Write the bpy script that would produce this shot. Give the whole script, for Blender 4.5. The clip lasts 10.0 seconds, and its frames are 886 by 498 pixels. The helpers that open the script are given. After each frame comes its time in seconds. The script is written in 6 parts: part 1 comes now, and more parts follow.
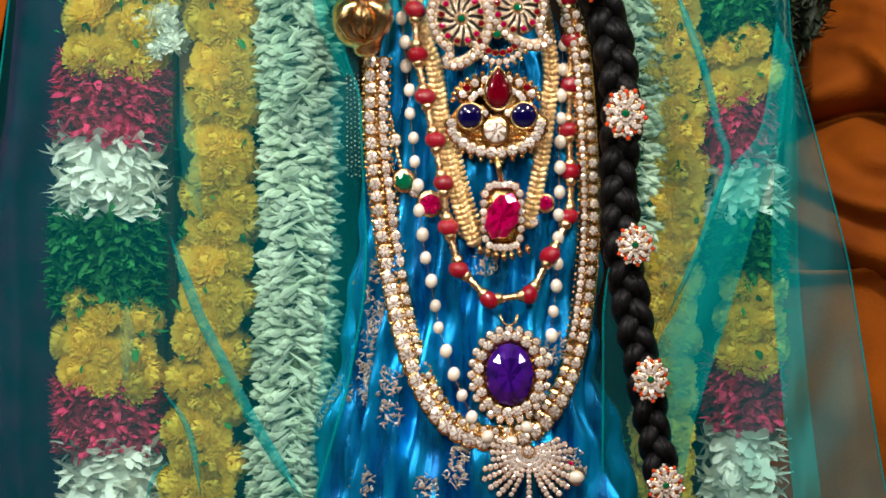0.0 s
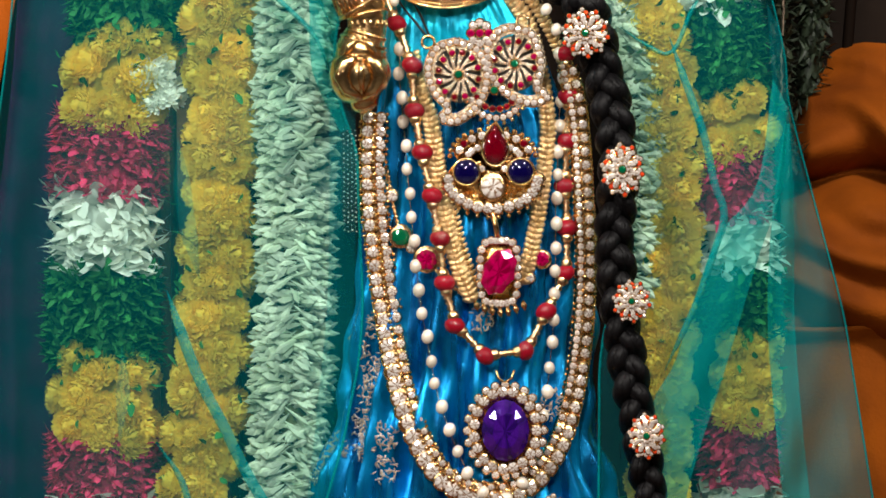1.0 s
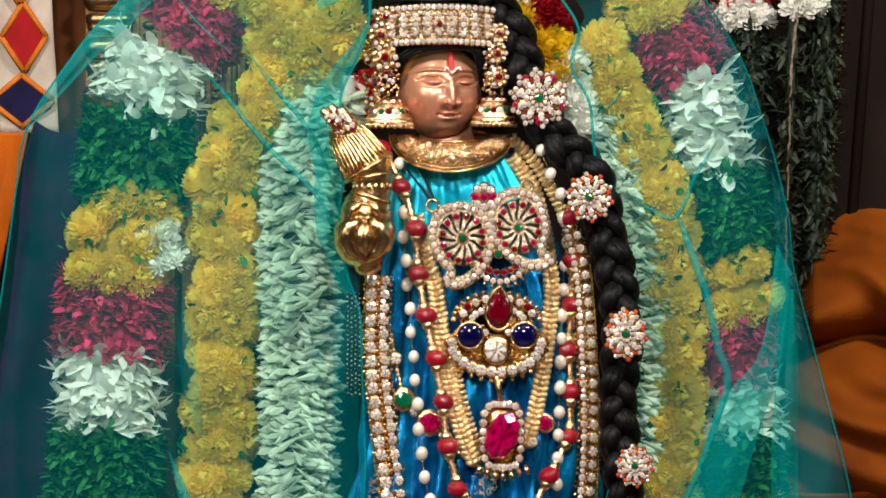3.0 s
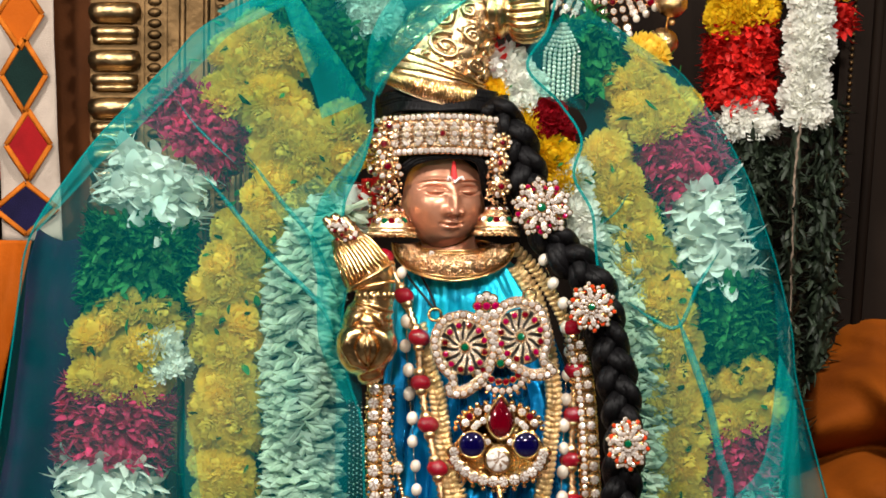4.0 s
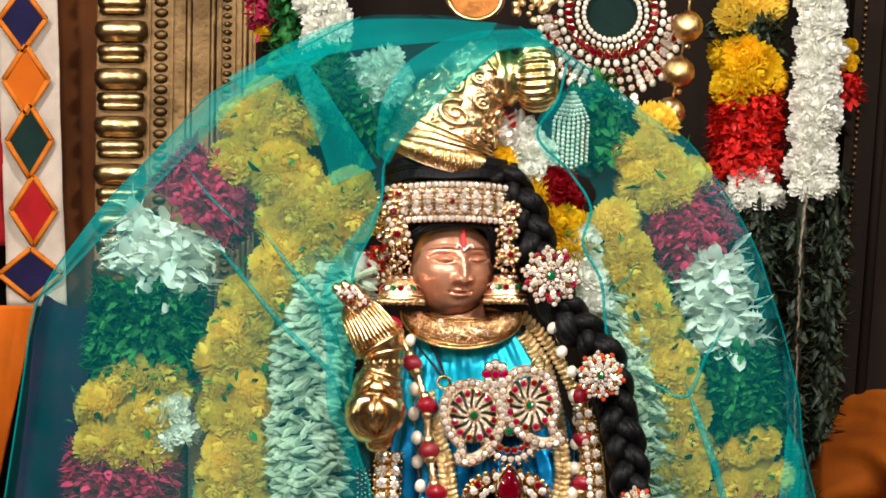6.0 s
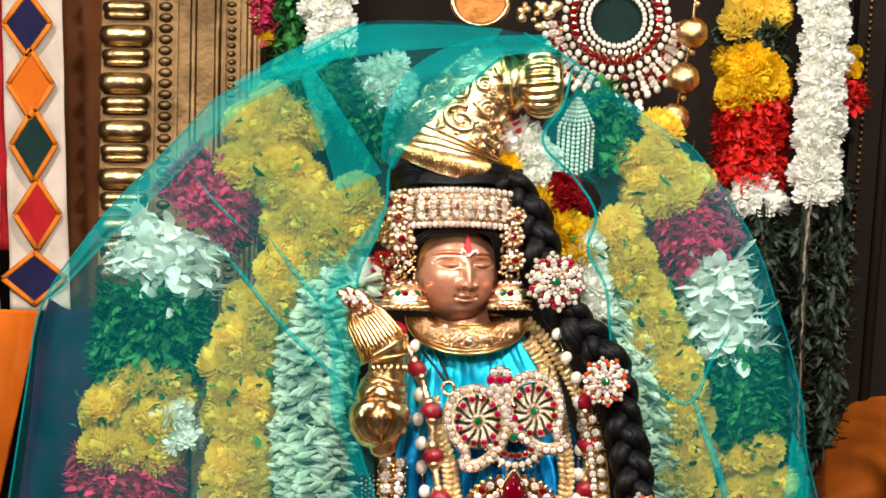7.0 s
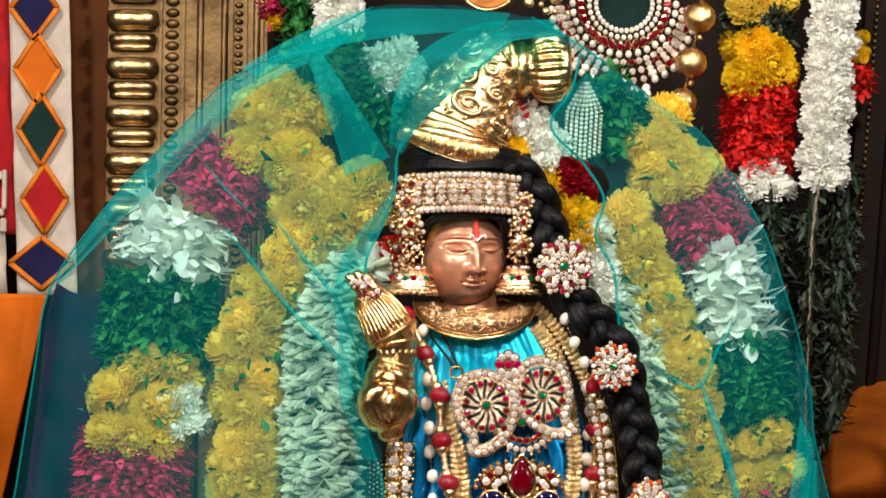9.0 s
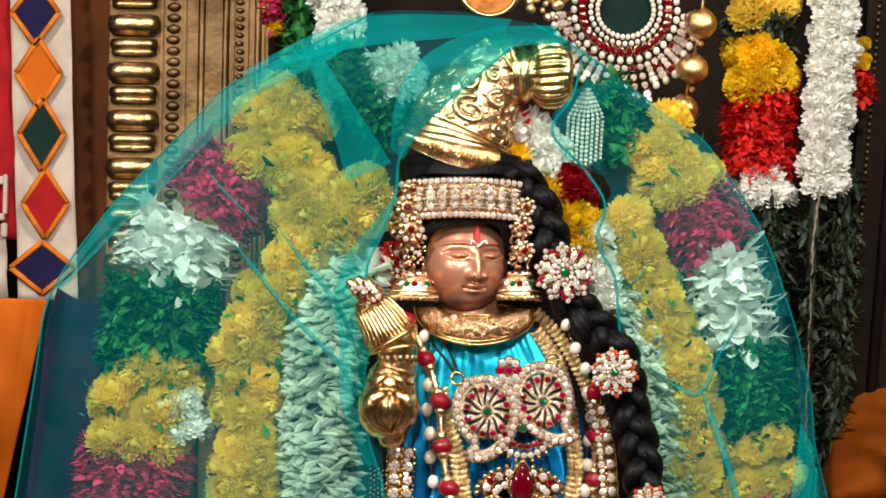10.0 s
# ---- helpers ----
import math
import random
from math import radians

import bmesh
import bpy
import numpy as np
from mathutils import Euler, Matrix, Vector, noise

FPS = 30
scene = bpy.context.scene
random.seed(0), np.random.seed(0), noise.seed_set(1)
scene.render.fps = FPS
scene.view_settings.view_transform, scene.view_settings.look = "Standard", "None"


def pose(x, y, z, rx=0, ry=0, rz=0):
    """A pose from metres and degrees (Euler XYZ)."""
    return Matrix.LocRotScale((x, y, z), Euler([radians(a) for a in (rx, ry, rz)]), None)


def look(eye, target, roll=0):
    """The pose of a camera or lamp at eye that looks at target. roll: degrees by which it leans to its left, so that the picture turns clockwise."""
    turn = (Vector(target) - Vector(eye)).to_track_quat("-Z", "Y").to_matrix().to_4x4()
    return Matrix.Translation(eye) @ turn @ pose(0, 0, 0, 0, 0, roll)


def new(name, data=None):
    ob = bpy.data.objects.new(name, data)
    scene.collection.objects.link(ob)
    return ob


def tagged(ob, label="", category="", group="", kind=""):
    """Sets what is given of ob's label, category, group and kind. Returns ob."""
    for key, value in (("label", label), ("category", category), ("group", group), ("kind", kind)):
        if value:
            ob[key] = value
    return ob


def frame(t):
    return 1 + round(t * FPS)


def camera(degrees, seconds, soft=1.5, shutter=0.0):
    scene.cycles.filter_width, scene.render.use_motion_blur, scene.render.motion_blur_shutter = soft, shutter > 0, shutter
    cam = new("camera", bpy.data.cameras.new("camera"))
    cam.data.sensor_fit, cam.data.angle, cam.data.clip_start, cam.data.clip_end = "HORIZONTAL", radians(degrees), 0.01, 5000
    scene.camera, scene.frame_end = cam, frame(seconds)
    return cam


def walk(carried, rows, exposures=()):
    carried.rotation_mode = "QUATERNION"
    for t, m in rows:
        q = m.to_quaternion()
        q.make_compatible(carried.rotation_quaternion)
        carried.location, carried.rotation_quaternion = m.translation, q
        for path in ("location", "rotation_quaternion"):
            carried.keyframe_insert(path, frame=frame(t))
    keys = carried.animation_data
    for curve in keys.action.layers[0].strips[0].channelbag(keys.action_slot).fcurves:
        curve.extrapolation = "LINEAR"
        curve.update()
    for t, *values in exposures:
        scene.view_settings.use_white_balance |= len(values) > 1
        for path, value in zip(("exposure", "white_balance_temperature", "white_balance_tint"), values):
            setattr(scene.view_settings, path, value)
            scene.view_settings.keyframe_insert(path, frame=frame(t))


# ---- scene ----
# The camera stands about three metres before the shrine and tilts up along the figure.
EYE, REACH = 1.5, 3.0
cam = camera(16.0, 10.0, soft=1.6)
ROWS = [
    (0, 0.0087, -4.833, 0.199, -0.610),
    (0.5, 0.0086, -4.364, 0.198, -0.461),
    (1, 0.0092, -3.821, 0.134, -0.377),
    (1.5, 0.0110, -3.179, 0.171, -0.108),
    (2, 0.0140, -2.101, 0.242, 0.146),
    (3.3, 0.0192, -0.409, 0.358, -0.065),
    (3.5, 0.0224, 0.000, 0.427, -0.000),
    (4, 0.0217, 1.129, 0.481, 0.161),
    (4.5, 0.0161, 1.787, 0.458, 0.303),
    (5, 0.0069, 2.299, 0.326, 0.430),
    (5.5, -0.0033, 2.314, 0.098, 0.412),
    (7, -0.0150, 2.461, 0.030, 0.648),
    (7.5, -0.0236, 2.288, -0.050, 0.804),
    (8, -0.0277, 2.314, -0.034, 0.819),
    (8.5, -0.0259, 2.219, -0.023, 0.744),
    (9, -0.0233, 2.180, 0.014, 0.685),
    (9.5, -0.0230, 2.214, -0.013, 0.710),
    (10, -0.0254, 2.284, -0.006, 0.813),
]
walk(cam, [(t, pose(x, -REACH, EYE, 90 + pitch, 0, yaw) @ pose(0, 0, 0, 0, 0, roll)) for t, x, pitch, yaw, roll in ROWS],
     exposures=[(0, 0.05), (0.5, 0.03), (1.5, -0.1), (2.0, -0.1), (3.5, -0.06), (4.5, 0.0), (5.5, 0.0), (7.0, 0.30), (7.5, 0.30), (8.0, 0.08), (8.5, 0.03), (10, 0.0)])

# ---- light: unseen lamps in front of the shrine ----
world = bpy.data.worlds.new("hall_air")
scene.world = world
world.use_nodes = True
world.node_tree.nodes["Background"].inputs[0].default_value = (1.0, 0.93, 0.85, 1)
world.node_tree.nodes["Background"].inputs[1].default_value = 0.05


def lamp(x, y, z, tx, ty, tz, size_x, size_y, watts, color):
    data = bpy.data.lights.new("hall_light", "AREA")
    data.shape, data.size, data.size_y, data.energy, data.color = "RECTANGLE", size_x, size_y, watts, color
    ob = new("hall_light", data)
    ob.matrix_world = look((x, y, z), (tx, ty, tz))
    return ob


# two assumed ceiling lamps, then three lower ones added for fill and highlights
for x, y, z, size, watts in ((-1.0, -1.6, 2.95, 0.24, 53), (0.85, -1.65, 2.95, 0.24, 55), (-0.25, -3.4, 2.5, 0.24, 50), (-1.9, -1.6, 2.3, 0.2, 14), (1.9, -1.5, 2.2, 0.2, 4)):
    lamp(x, y, z, 0, 0, 1.45, size, size * 0.7, watts, (1.0, 0.95, 0.88))

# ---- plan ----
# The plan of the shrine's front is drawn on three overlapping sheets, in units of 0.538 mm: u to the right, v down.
UNIT = 0.00053777


def mid(x, y):
    return (x, y)


def up(x, y):
    return (x - 39 + 0.0148 * (y - 441), y - 224 - 0.0148 * (x - 784))


def lo(x, y):
    return (x - 3 - 0.0107 * (y - 441), y + 469 + 0.0107 * (x - 784))


def at(p, d=0.0):
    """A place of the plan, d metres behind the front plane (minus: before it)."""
    s = (REACH + d) / REACH
    return Vector(((p[0] - 784) * UNIT * s, d, EYE - (p[1] - 441) * UNIT * s))


def spline(points, count=0, step=0.0):
    """Even points along a smooth curve through the given ones (any number of coordinates)."""
    p = np.array([list(q) for q in points], float)
    p = np.vstack([2 * p[0] - p[1], p, 2 * p[-1] - p[-2]])
    out = []
    for i in range(1, len(p) - 2):
        t = np.linspace(0, 1, 24, endpoint=False)[:, None]
        a, b, c, e = p[i - 1], p[i], p[i + 1], p[i + 2]
        out.append(0.5 * (2 * b + (c - a) * t + (2 * a - 5 * b + 4 * c - e) * t ** 2 + (3 * b - a - 3 * c + e) * t ** 3))
    out = np.vstack(out + [p[-2][None]])
    k = min(out.shape[1], 2)
    length = np.concatenate([[0], np.cumsum(np.linalg.norm(np.diff(out[:, :k], axis=0), axis=1))])
    if step:
        count = max(2, int(round(length[-1] / step)) + 1)
    want = np.linspace(0, length[-1], count)
    return np.stack([np.interp(want, length, out[:, j]) for j in range(out.shape[1])], 1)


def ramp(x, xs, ys):
    return float(np.interp(x, xs, ys))


# ---- materials ----
def mat(name, color, rough=0.6, metal=0.0, vary=0.25, scale=60.0, bump=0.2, bump_scale=300.0, spread=0.0, island=0.0,
        second=None, coat=0.0, sheen=0.0, trans=0.0, ior=1.5, sub=0.0, stretch=(1, 1, 1), rough_vary=0.15, spec=0.5, thin=0.0, cut=0.0, facet_dark=None):
    m = bpy.data.materials.new(name)
    m.use_nodes = True
    nt = m.node_tree
    b = nt.nodes["Principled BSDF"]
    tex = nt.nodes.new("ShaderNodeTexCoord")
    mp = nt.nodes.new("ShaderNodeMapping")
    mp.inputs["Scale"].default_value = stretch
    nt.links.new(tex.outputs["Object"], mp.inputs["Vector"])
    n1 = nt.nodes.new("ShaderNodeTexNoise")
    n1.inputs["Scale"].default_value, n1.inputs["Detail"].default_value = scale, 6
    nt.links.new(mp.outputs[0], n1.inputs["Vector"])
    mix = nt.nodes.new("ShaderNodeMix")
    mix.data_type = "RGBA"
    dark = second or tuple(c * (1 - vary) for c in color)
    lite = tuple(min(1, c * (1 + vary * 0.5)) for c in color)
    mix.inputs[6].default_value, mix.inputs[7].default_value = (*dark, 1), (*lite, 1)
    shape = nt.nodes.new("ShaderNodeMapRange")
    shape.inputs[1].default_value, shape.inputs[2].default_value = 0.32, 0.68
    nt.links.new(n1.outputs["Fac"], shape.inputs[0])
    nt.links.new(shape.outputs[0], mix.inputs[0])
    col = mix.outputs[2]
    if spread or island:
        hsv = nt.nodes.new("ShaderNodeHueSaturation")
        rnd = nt.nodes.new("ShaderNodeObjectInfo" if spread else "ShaderNodeNewGeometry")
        out = rnd.outputs["Random"] if spread else rnd.outputs["Random Per Island"]
        amount = spread or island
        mr = nt.nodes.new("ShaderNodeMapRange")
        mr.inputs[3].default_value, mr.inputs[4].default_value = 1 - amount, 1 + amount * 0.7
        nt.links.new(out, mr.inputs[0])
        nt.links.new(mr.outputs[0], hsv.inputs["Value"])
        nt.links.new(col, hsv.inputs["Color"])
        col = hsv.outputs["Color"]
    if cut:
        # a cut stone's inner reflections, painted into the base colour: a star of bright and dark facets
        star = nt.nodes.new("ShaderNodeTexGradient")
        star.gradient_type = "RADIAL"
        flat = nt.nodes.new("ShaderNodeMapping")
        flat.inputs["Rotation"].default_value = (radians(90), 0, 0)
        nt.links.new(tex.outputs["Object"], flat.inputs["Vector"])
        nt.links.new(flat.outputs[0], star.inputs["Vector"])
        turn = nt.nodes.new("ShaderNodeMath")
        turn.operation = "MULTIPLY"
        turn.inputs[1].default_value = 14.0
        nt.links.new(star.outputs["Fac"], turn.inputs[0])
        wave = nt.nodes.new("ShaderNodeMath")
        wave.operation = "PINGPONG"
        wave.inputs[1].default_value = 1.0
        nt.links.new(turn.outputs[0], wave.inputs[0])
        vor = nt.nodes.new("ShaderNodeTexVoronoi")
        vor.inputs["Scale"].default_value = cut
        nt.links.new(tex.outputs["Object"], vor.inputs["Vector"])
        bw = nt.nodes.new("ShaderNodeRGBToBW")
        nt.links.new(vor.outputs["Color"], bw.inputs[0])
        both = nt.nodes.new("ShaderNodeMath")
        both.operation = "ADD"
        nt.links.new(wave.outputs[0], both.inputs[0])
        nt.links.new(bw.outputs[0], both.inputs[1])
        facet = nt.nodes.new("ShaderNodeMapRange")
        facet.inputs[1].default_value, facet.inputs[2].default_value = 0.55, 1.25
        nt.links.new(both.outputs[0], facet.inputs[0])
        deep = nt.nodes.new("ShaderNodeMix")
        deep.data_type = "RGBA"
        deep.inputs[6].default_value = (*(facet_dark or tuple(c * 0.25 for c in color)), 1)
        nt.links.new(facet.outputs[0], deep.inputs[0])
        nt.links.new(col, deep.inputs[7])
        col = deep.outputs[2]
    nt.links.new(col, b.inputs["Base Color"])
    if thin:
        glow = nt.nodes.new("ShaderNodeBsdfTranslucent")
        nt.links.new(col, glow.inputs[0])
        both = nt.nodes.new("ShaderNodeMixShader")
        both.inputs[0].default_value = thin
        nt.links.new(b.outputs[0], both.inputs[1])
        nt.links.new(glow.outputs[0], both.inputs[2])
        nt.links.new(both.outputs[0], nt.nodes["Material Output"].inputs["Surface"])
    b.inputs["Metallic"].default_value = metal
    rr = nt.nodes.new("ShaderNodeMapRange")
    rr.inputs[3].default_value, rr.inputs[4].default_value = max(0.02, rough * (1 - rough_vary)), min(1, rough * (1 + rough_vary))
    nt.links.new(n1.outputs["Fac"], rr.inputs[0])
    nt.links.new(rr.outputs[0], b.inputs["Roughness"])
    b.inputs["IOR"].default_value = ior
    b.inputs["Coat Weight"].default_value = coat
    b.inputs["Specular IOR Level"].default_value = spec
    b.inputs["Sheen Weight"].default_value = sheen
    b.inputs["Transmission Weight"].default_value = trans
    if sub:
        b.inputs["Subsurface Weight"].default_value = sub
        b.inputs["Subsurface Scale"].default_value = 0.004
    if bump:
        n2 = nt.nodes.new("ShaderNodeTexNoise")
        n2.inputs["Scale"].default_value, n2.inputs["Detail"].default_value = bump_scale, 4
        nt.links.new(mp.outputs[0], n2.inputs["Vector"])
        bp = nt.nodes.new("ShaderNodeBump")
        bp.inputs["Strength"].default_value, bp.inputs["Distance"].default_value = bump, 0.002
        nt.links.new(n2.outputs["Fac"], bp.inputs["Height"])
        nt.links.new(bp.outputs["Normal"], b.inputs["Normal"])
    return m


def veil_cloth(name, color, cover, tint=(0.84, 1.0, 0.97)):
    """Sheer organza: part of the light passes straight through the open weave."""
    m = bpy.data.materials.new(name)
    m.use_nodes = True
    nt = m.node_tree
    nt.nodes.remove(nt.nodes["Principled BSDF"])
    out = nt.nodes["Material Output"]
    clear = nt.nodes.new("ShaderNodeBsdfTransparent")
    clear.inputs[0].default_value = (*tint, 1)
    thread = nt.nodes.new("ShaderNodeBsdfPrincipled")
    thread.inputs["Base Color"].default_value = (*color, 1)
    thread.inputs["Roughness"].default_value = 0.5
    thread.inputs["Specular IOR Level"].default_value = 0.06
    lucent = nt.nodes.new("ShaderNodeBsdfTranslucent")
    lucent.inputs[0].default_value = (*color, 1)
    both = nt.nodes.new("ShaderNodeMixShader")
    both.inputs[0].default_value = 0.35
    nt.links.new(thread.outputs[0], both.inputs[1])
    nt.links.new(lucent.outputs[0], both.inputs[2])
    tex = nt.nodes.new("ShaderNodeTexCoord")
    n1 = nt.nodes.new("ShaderNodeTexNoise")
    n1.inputs["Scale"].default_value, n1.inputs["Detail"].default_value = 14, 4
    nt.links.new(tex.outputs["Object"], n1.inputs["Vector"])
    n2 = nt.nodes.new("ShaderNodeTexNoise")
    n2.inputs["Scale"].default_value, n2.inputs["Detail"].default_value = 900, 2
    nt.links.new(tex.outputs["Object"], n2.inputs["Vector"])
    add = nt.nodes.new("ShaderNodeMath")
    add.operation = "ADD"
    nt.links.new(n1.outputs["Fac"], add.inputs[0])
    nt.links.new(n2.outputs["Fac"], add.inputs[1])
    mr = nt.nodes.new("ShaderNodeMapRange")
    mr.inputs[1].default_value, mr.inputs[2].default_value = 0.6, 1.4
    mr.inputs[3].default_value, mr.inputs[4].default_value = cover * 0.75, cover * 1.25
    nt.links.new(add.outputs[0], mr.inputs[0])
    mix = nt.nodes.new("ShaderNodeMixShader")
    nt.links.new(mr.outputs[0], mix.inputs[0])
    nt.links.new(clear.outputs[0], mix.inputs[1])
    nt.links.new(both.outputs[0], mix.inputs[2])
    nt.links.new(mix.outputs[0], out.inputs["Surface"])
    return m


GOLD = mat("polished_gold", (0.92, 0.57, 0.25), 0.18, 1.0, 0.3, 90, 0.3, 420)
GOLD_CAST = mat("cast_gold", (0.87, 0.55, 0.30), 0.25, 1.0, 0.4, 260, 0.28, 700)
GOLD_MATT = mat("matt_gold_beads", (0.90, 0.63, 0.33), 0.32, 1.0, 0.3, 300, 0.4, 900, spread=0.2)
PALE_GOLD = mat("pale_stone_set_gold", (0.86, 0.67, 0.50), 0.26, 0.75, 0.45, 900, 0.8, 1300)
COPPER = mat("copper_disc_metal", (0.34, 0.13, 0.035), 0.55, 1.0, 0.5, 60, 0.6, 160)
BRASS = mat("aged_brass", (0.15, 0.09, 0.04), 0.52, 1.0, 0.55, 25, 0.5, 140)
BRONZE = mat("polished_copper_bronze", (0.60, 0.27, 0.165), 0.29, 0.55, 0.2, 40, 0.12, 250)
# cut stones: glints, dark facets and uneven sparkle are put into the colour
DIAMOND = mat("clear_cut_stone", (1.0, 0.91, 0.84), 0.08, 0.5, 0.1, 80, 0.0, spread=0.3, cut=2.2, facet_dark=(0.34, 0.19, 0.11), coat=1.0)
RUBY = mat("ruby_glass", (0.16, 0.0, 0.007), 0.08, 0.3, 0.4, 60, 0, coat=1.0, spread=0.25)
RUBY_BEAD = mat("red_glass_bead", (0.25, 0.003, 0.012), 0.14, 0.0, 0.35, 120, 0.2, 400, spread=0.2)
PINK = mat("pink_ruby_stone", (0.60, 0.0, 0.10), 0.05, 0.45, 0.4, 60, 0, coat=1.0, cut=1.6, facet_dark=(0.24, 0.0, 0.03))
EMERALD = mat("emerald_stone", (0.0, 0.13, 0.05), 0.08, 0.4, 0.3, 60, 0, coat=1.0)
SAPPHIRE = mat("dark_blue_stone", (0.002, 0.001, 0.035), 0.06, 0.1, 0.4, 60, 0, coat=1.0)
AMETHYST = mat("violet_cut_stone", (0.07, 0.008, 0.28), 0.05, 0.45, 0.4, 50, 0, coat=1.0, cut=1.8, facet_dark=(0.022, 0.003, 0.12))
PEARL = mat("cream_pearl", (0.70, 0.61, 0.50), 0.24, 0.12, 0.2, 100, 0.05, 300, coat=1.0, spread=0.2)
HAIR = mat("black_false_hair", (0.004, 0.0035, 0.004), 0.5, 0.0, 0.4, 60, 0.5, 500, stretch=(1, 1, 0.25), spec=0.14)
SILK = mat("turquoise_blue_silk", (0.0, 0.29, 0.60), 0.28, 0.75, 0.45, 24, 0.35, 420, stretch=(3, 1, 0.5), second=(0.0, 0.09, 0.30))
LIT_SILK = mat("pale_turquoise_silk", (0.0, 0.46, 0.64), 0.34, 0.6, 0.3, 30, 0.35, 420, stretch=(3, 1, 0.5), second=(0.0, 0.30, 0.46))
SILVER_THREAD = mat("silver_brocade_thread", (0.50, 0.44, 0.36), 0.35, 0.8, 0.4, 300, 0.6, 900)
VEIL = veil_cloth("sheer_teal_organza", (0.0, 0.38, 0.44), 0.105)
VEIL_DOUBLE = veil_cloth("doubled_teal_organza", (0.0, 0.40, 0.40), 0.34, (0.62, 0.97, 0.92))
VEIL_FOLD = veil_cloth("folded_teal_organza", (0.0, 0.33, 0.35), 0.50, (0.6, 0.95, 0.9))
YELLOW = mat("yellow_chrysanthemum", (1.0, 0.76, 0.12), 0.65, 0, 0.12, 60, 0.2, 300, spread=0.12, spec=0.2, thin=0.55)
DEEP_YELLOW = mat("deep_yellow_marigold", (0.95, 0.62, 0.015), 0.65, 0, 0.2, 60, 0.2, 300, spread=0.14, spec=0.2, thin=0.4)
WHITE = mat("white_petal", (0.88, 0.87, 0.80), 0.55, 0, 0.12, 60, 0.2, 300, island=0.12, spec=0.25, thin=0.35)
CREAM = mat("cream_tuberose_bud", (0.71, 0.73, 0.61), 0.55, 0, 0.2, 40, 0.2, 300, island=0.3, second=(0.48, 0.54, 0.38), spec=0.25, thin=0.35)
CRIMSON = mat("crimson_petal", (0.64, 0.03, 0.115), 0.55, 0, 0.35, 60, 0.2, 300, island=0.55, spec=0.25, thin=0.3)
SCARLET = mat("scarlet_petal", (0.68, 0.02, 0.015), 0.5, 0, 0.35, 60, 0.2, 300, island=0.35, spec=0.25, thin=0.3)
LEAF = mat("green_basil_leaf", (0.032, 0.18, 0.042), 0.6, 0, 0.45, 60, 0.3, 300, island=0.6, spec=0.15, thin=0.25)
DARK_LEAF = mat("dark_withered_leaf", (0.024, 0.038, 0.019), 0.6, 0, 0.5, 60, 0.3, 300, island=0.5)
STEM = mat("garland_thread_core", (0.10, 0.11, 0.04), 0.8, 0, 0.4, 60, 0.4, 200)
VELVET = mat("orange_velvet", (0.26, 0.060, 0.003), 0.8, 0, 0.35, 9, 0.4, 260, second=(0.12, 0.024, 0.002), spec=0.1)
SATIN = mat("bright_orange_cloth", (0.42, 0.085, 0.004), 0.7, 0, 0.25, 12, 0.3, 260, spec=0.08)
COTTON = mat("cream_cotton", (0.42, 0.34, 0.28), 0.85, 0, 0.2, 30, 0.5, 700, spec=0.08)
RED_CLOTH = mat("red_cotton", (0.26, 0.008, 0.010), 0.8, 0, 0.25, 30, 0.4, 700, spec=0.08)
NAVY_CLOTH = mat("navy_cotton", (0.010, 0.008, 0.035), 0.8, 0, 0.3, 40, 0.4, 700, spec=0.08)
GREEN_CLOTH = mat("bottle_green_cotton", (0.006, 0.018, 0.015), 0.8, 0, 0.3, 40, 0.4, 700, spec=0.08)
ORANGE_TRIM = mat("orange_cord", (0.50, 0.13, 0.012), 0.7, 0, 0.25, 80, 0.5, 800, spec=0.08)
DARK_WOOD = mat("dark_brown_wood", (0.010, 0.006, 0.004), 0.7, 0, 0.5, 14, 0.4, 120, stretch=(1, 1, 0.15), spec=0.06)
# near-black colour that stands for shadow in pierced work
GAP_SHADE = mat("darkened_gold", (0.02, 0.014, 0.010), 0.6, 0.0, 0.3, 120, 0.3, 500)
BROWN_CLOTH = mat("brown_hanging", (0.10, 0.032, 0.010), 0.8, 0, 0.4, 12, 0.3, 200, spec=0.08)
STONE_GREY = mat("dark_stone_floor", (0.10, 0.09, 0.08), 0.6, 0, 0.3, 6, 0.3, 60)
ENCLOSURE = mat("sooty_brown_plaster", (0.13, 0.11, 0.09), 0.85, 0, 0.15, 4, 0.3, 60)
THREAD = mat("black_thread", (0.01, 0.01, 0.01), 0.7, 0, 0.2, 100, 0)
TILAK_RED = mat("vermilion_paste", (0.62, 0.02, 0.02), 0.7, 0, 0.2, 200, 0.2, 900)
TILAK_WHITE = mat("white_clay_paste", (0.75, 0.66, 0.62), 0.8, 0, 0.2, 200, 0.2, 900)


# ---- mesh helpers ----
def mesh_of(name, verts, faces, material, smooth=False):
    me = bpy.data.meshes.new(name)
    me.from_pydata([tuple(v) for v in verts], [], [tuple(f) for f in faces])
    if smooth:
        me.polygons.foreach_set("use_smooth", [True] * len(me.polygons))
    me.materials.append(material)
    me.update()
    return me


def thing(name, label, category, group="", kind="", where=(0, 0, 0)):
    ob = new(name)
    ob.location = where
    return tagged(ob, label, category, group, kind)


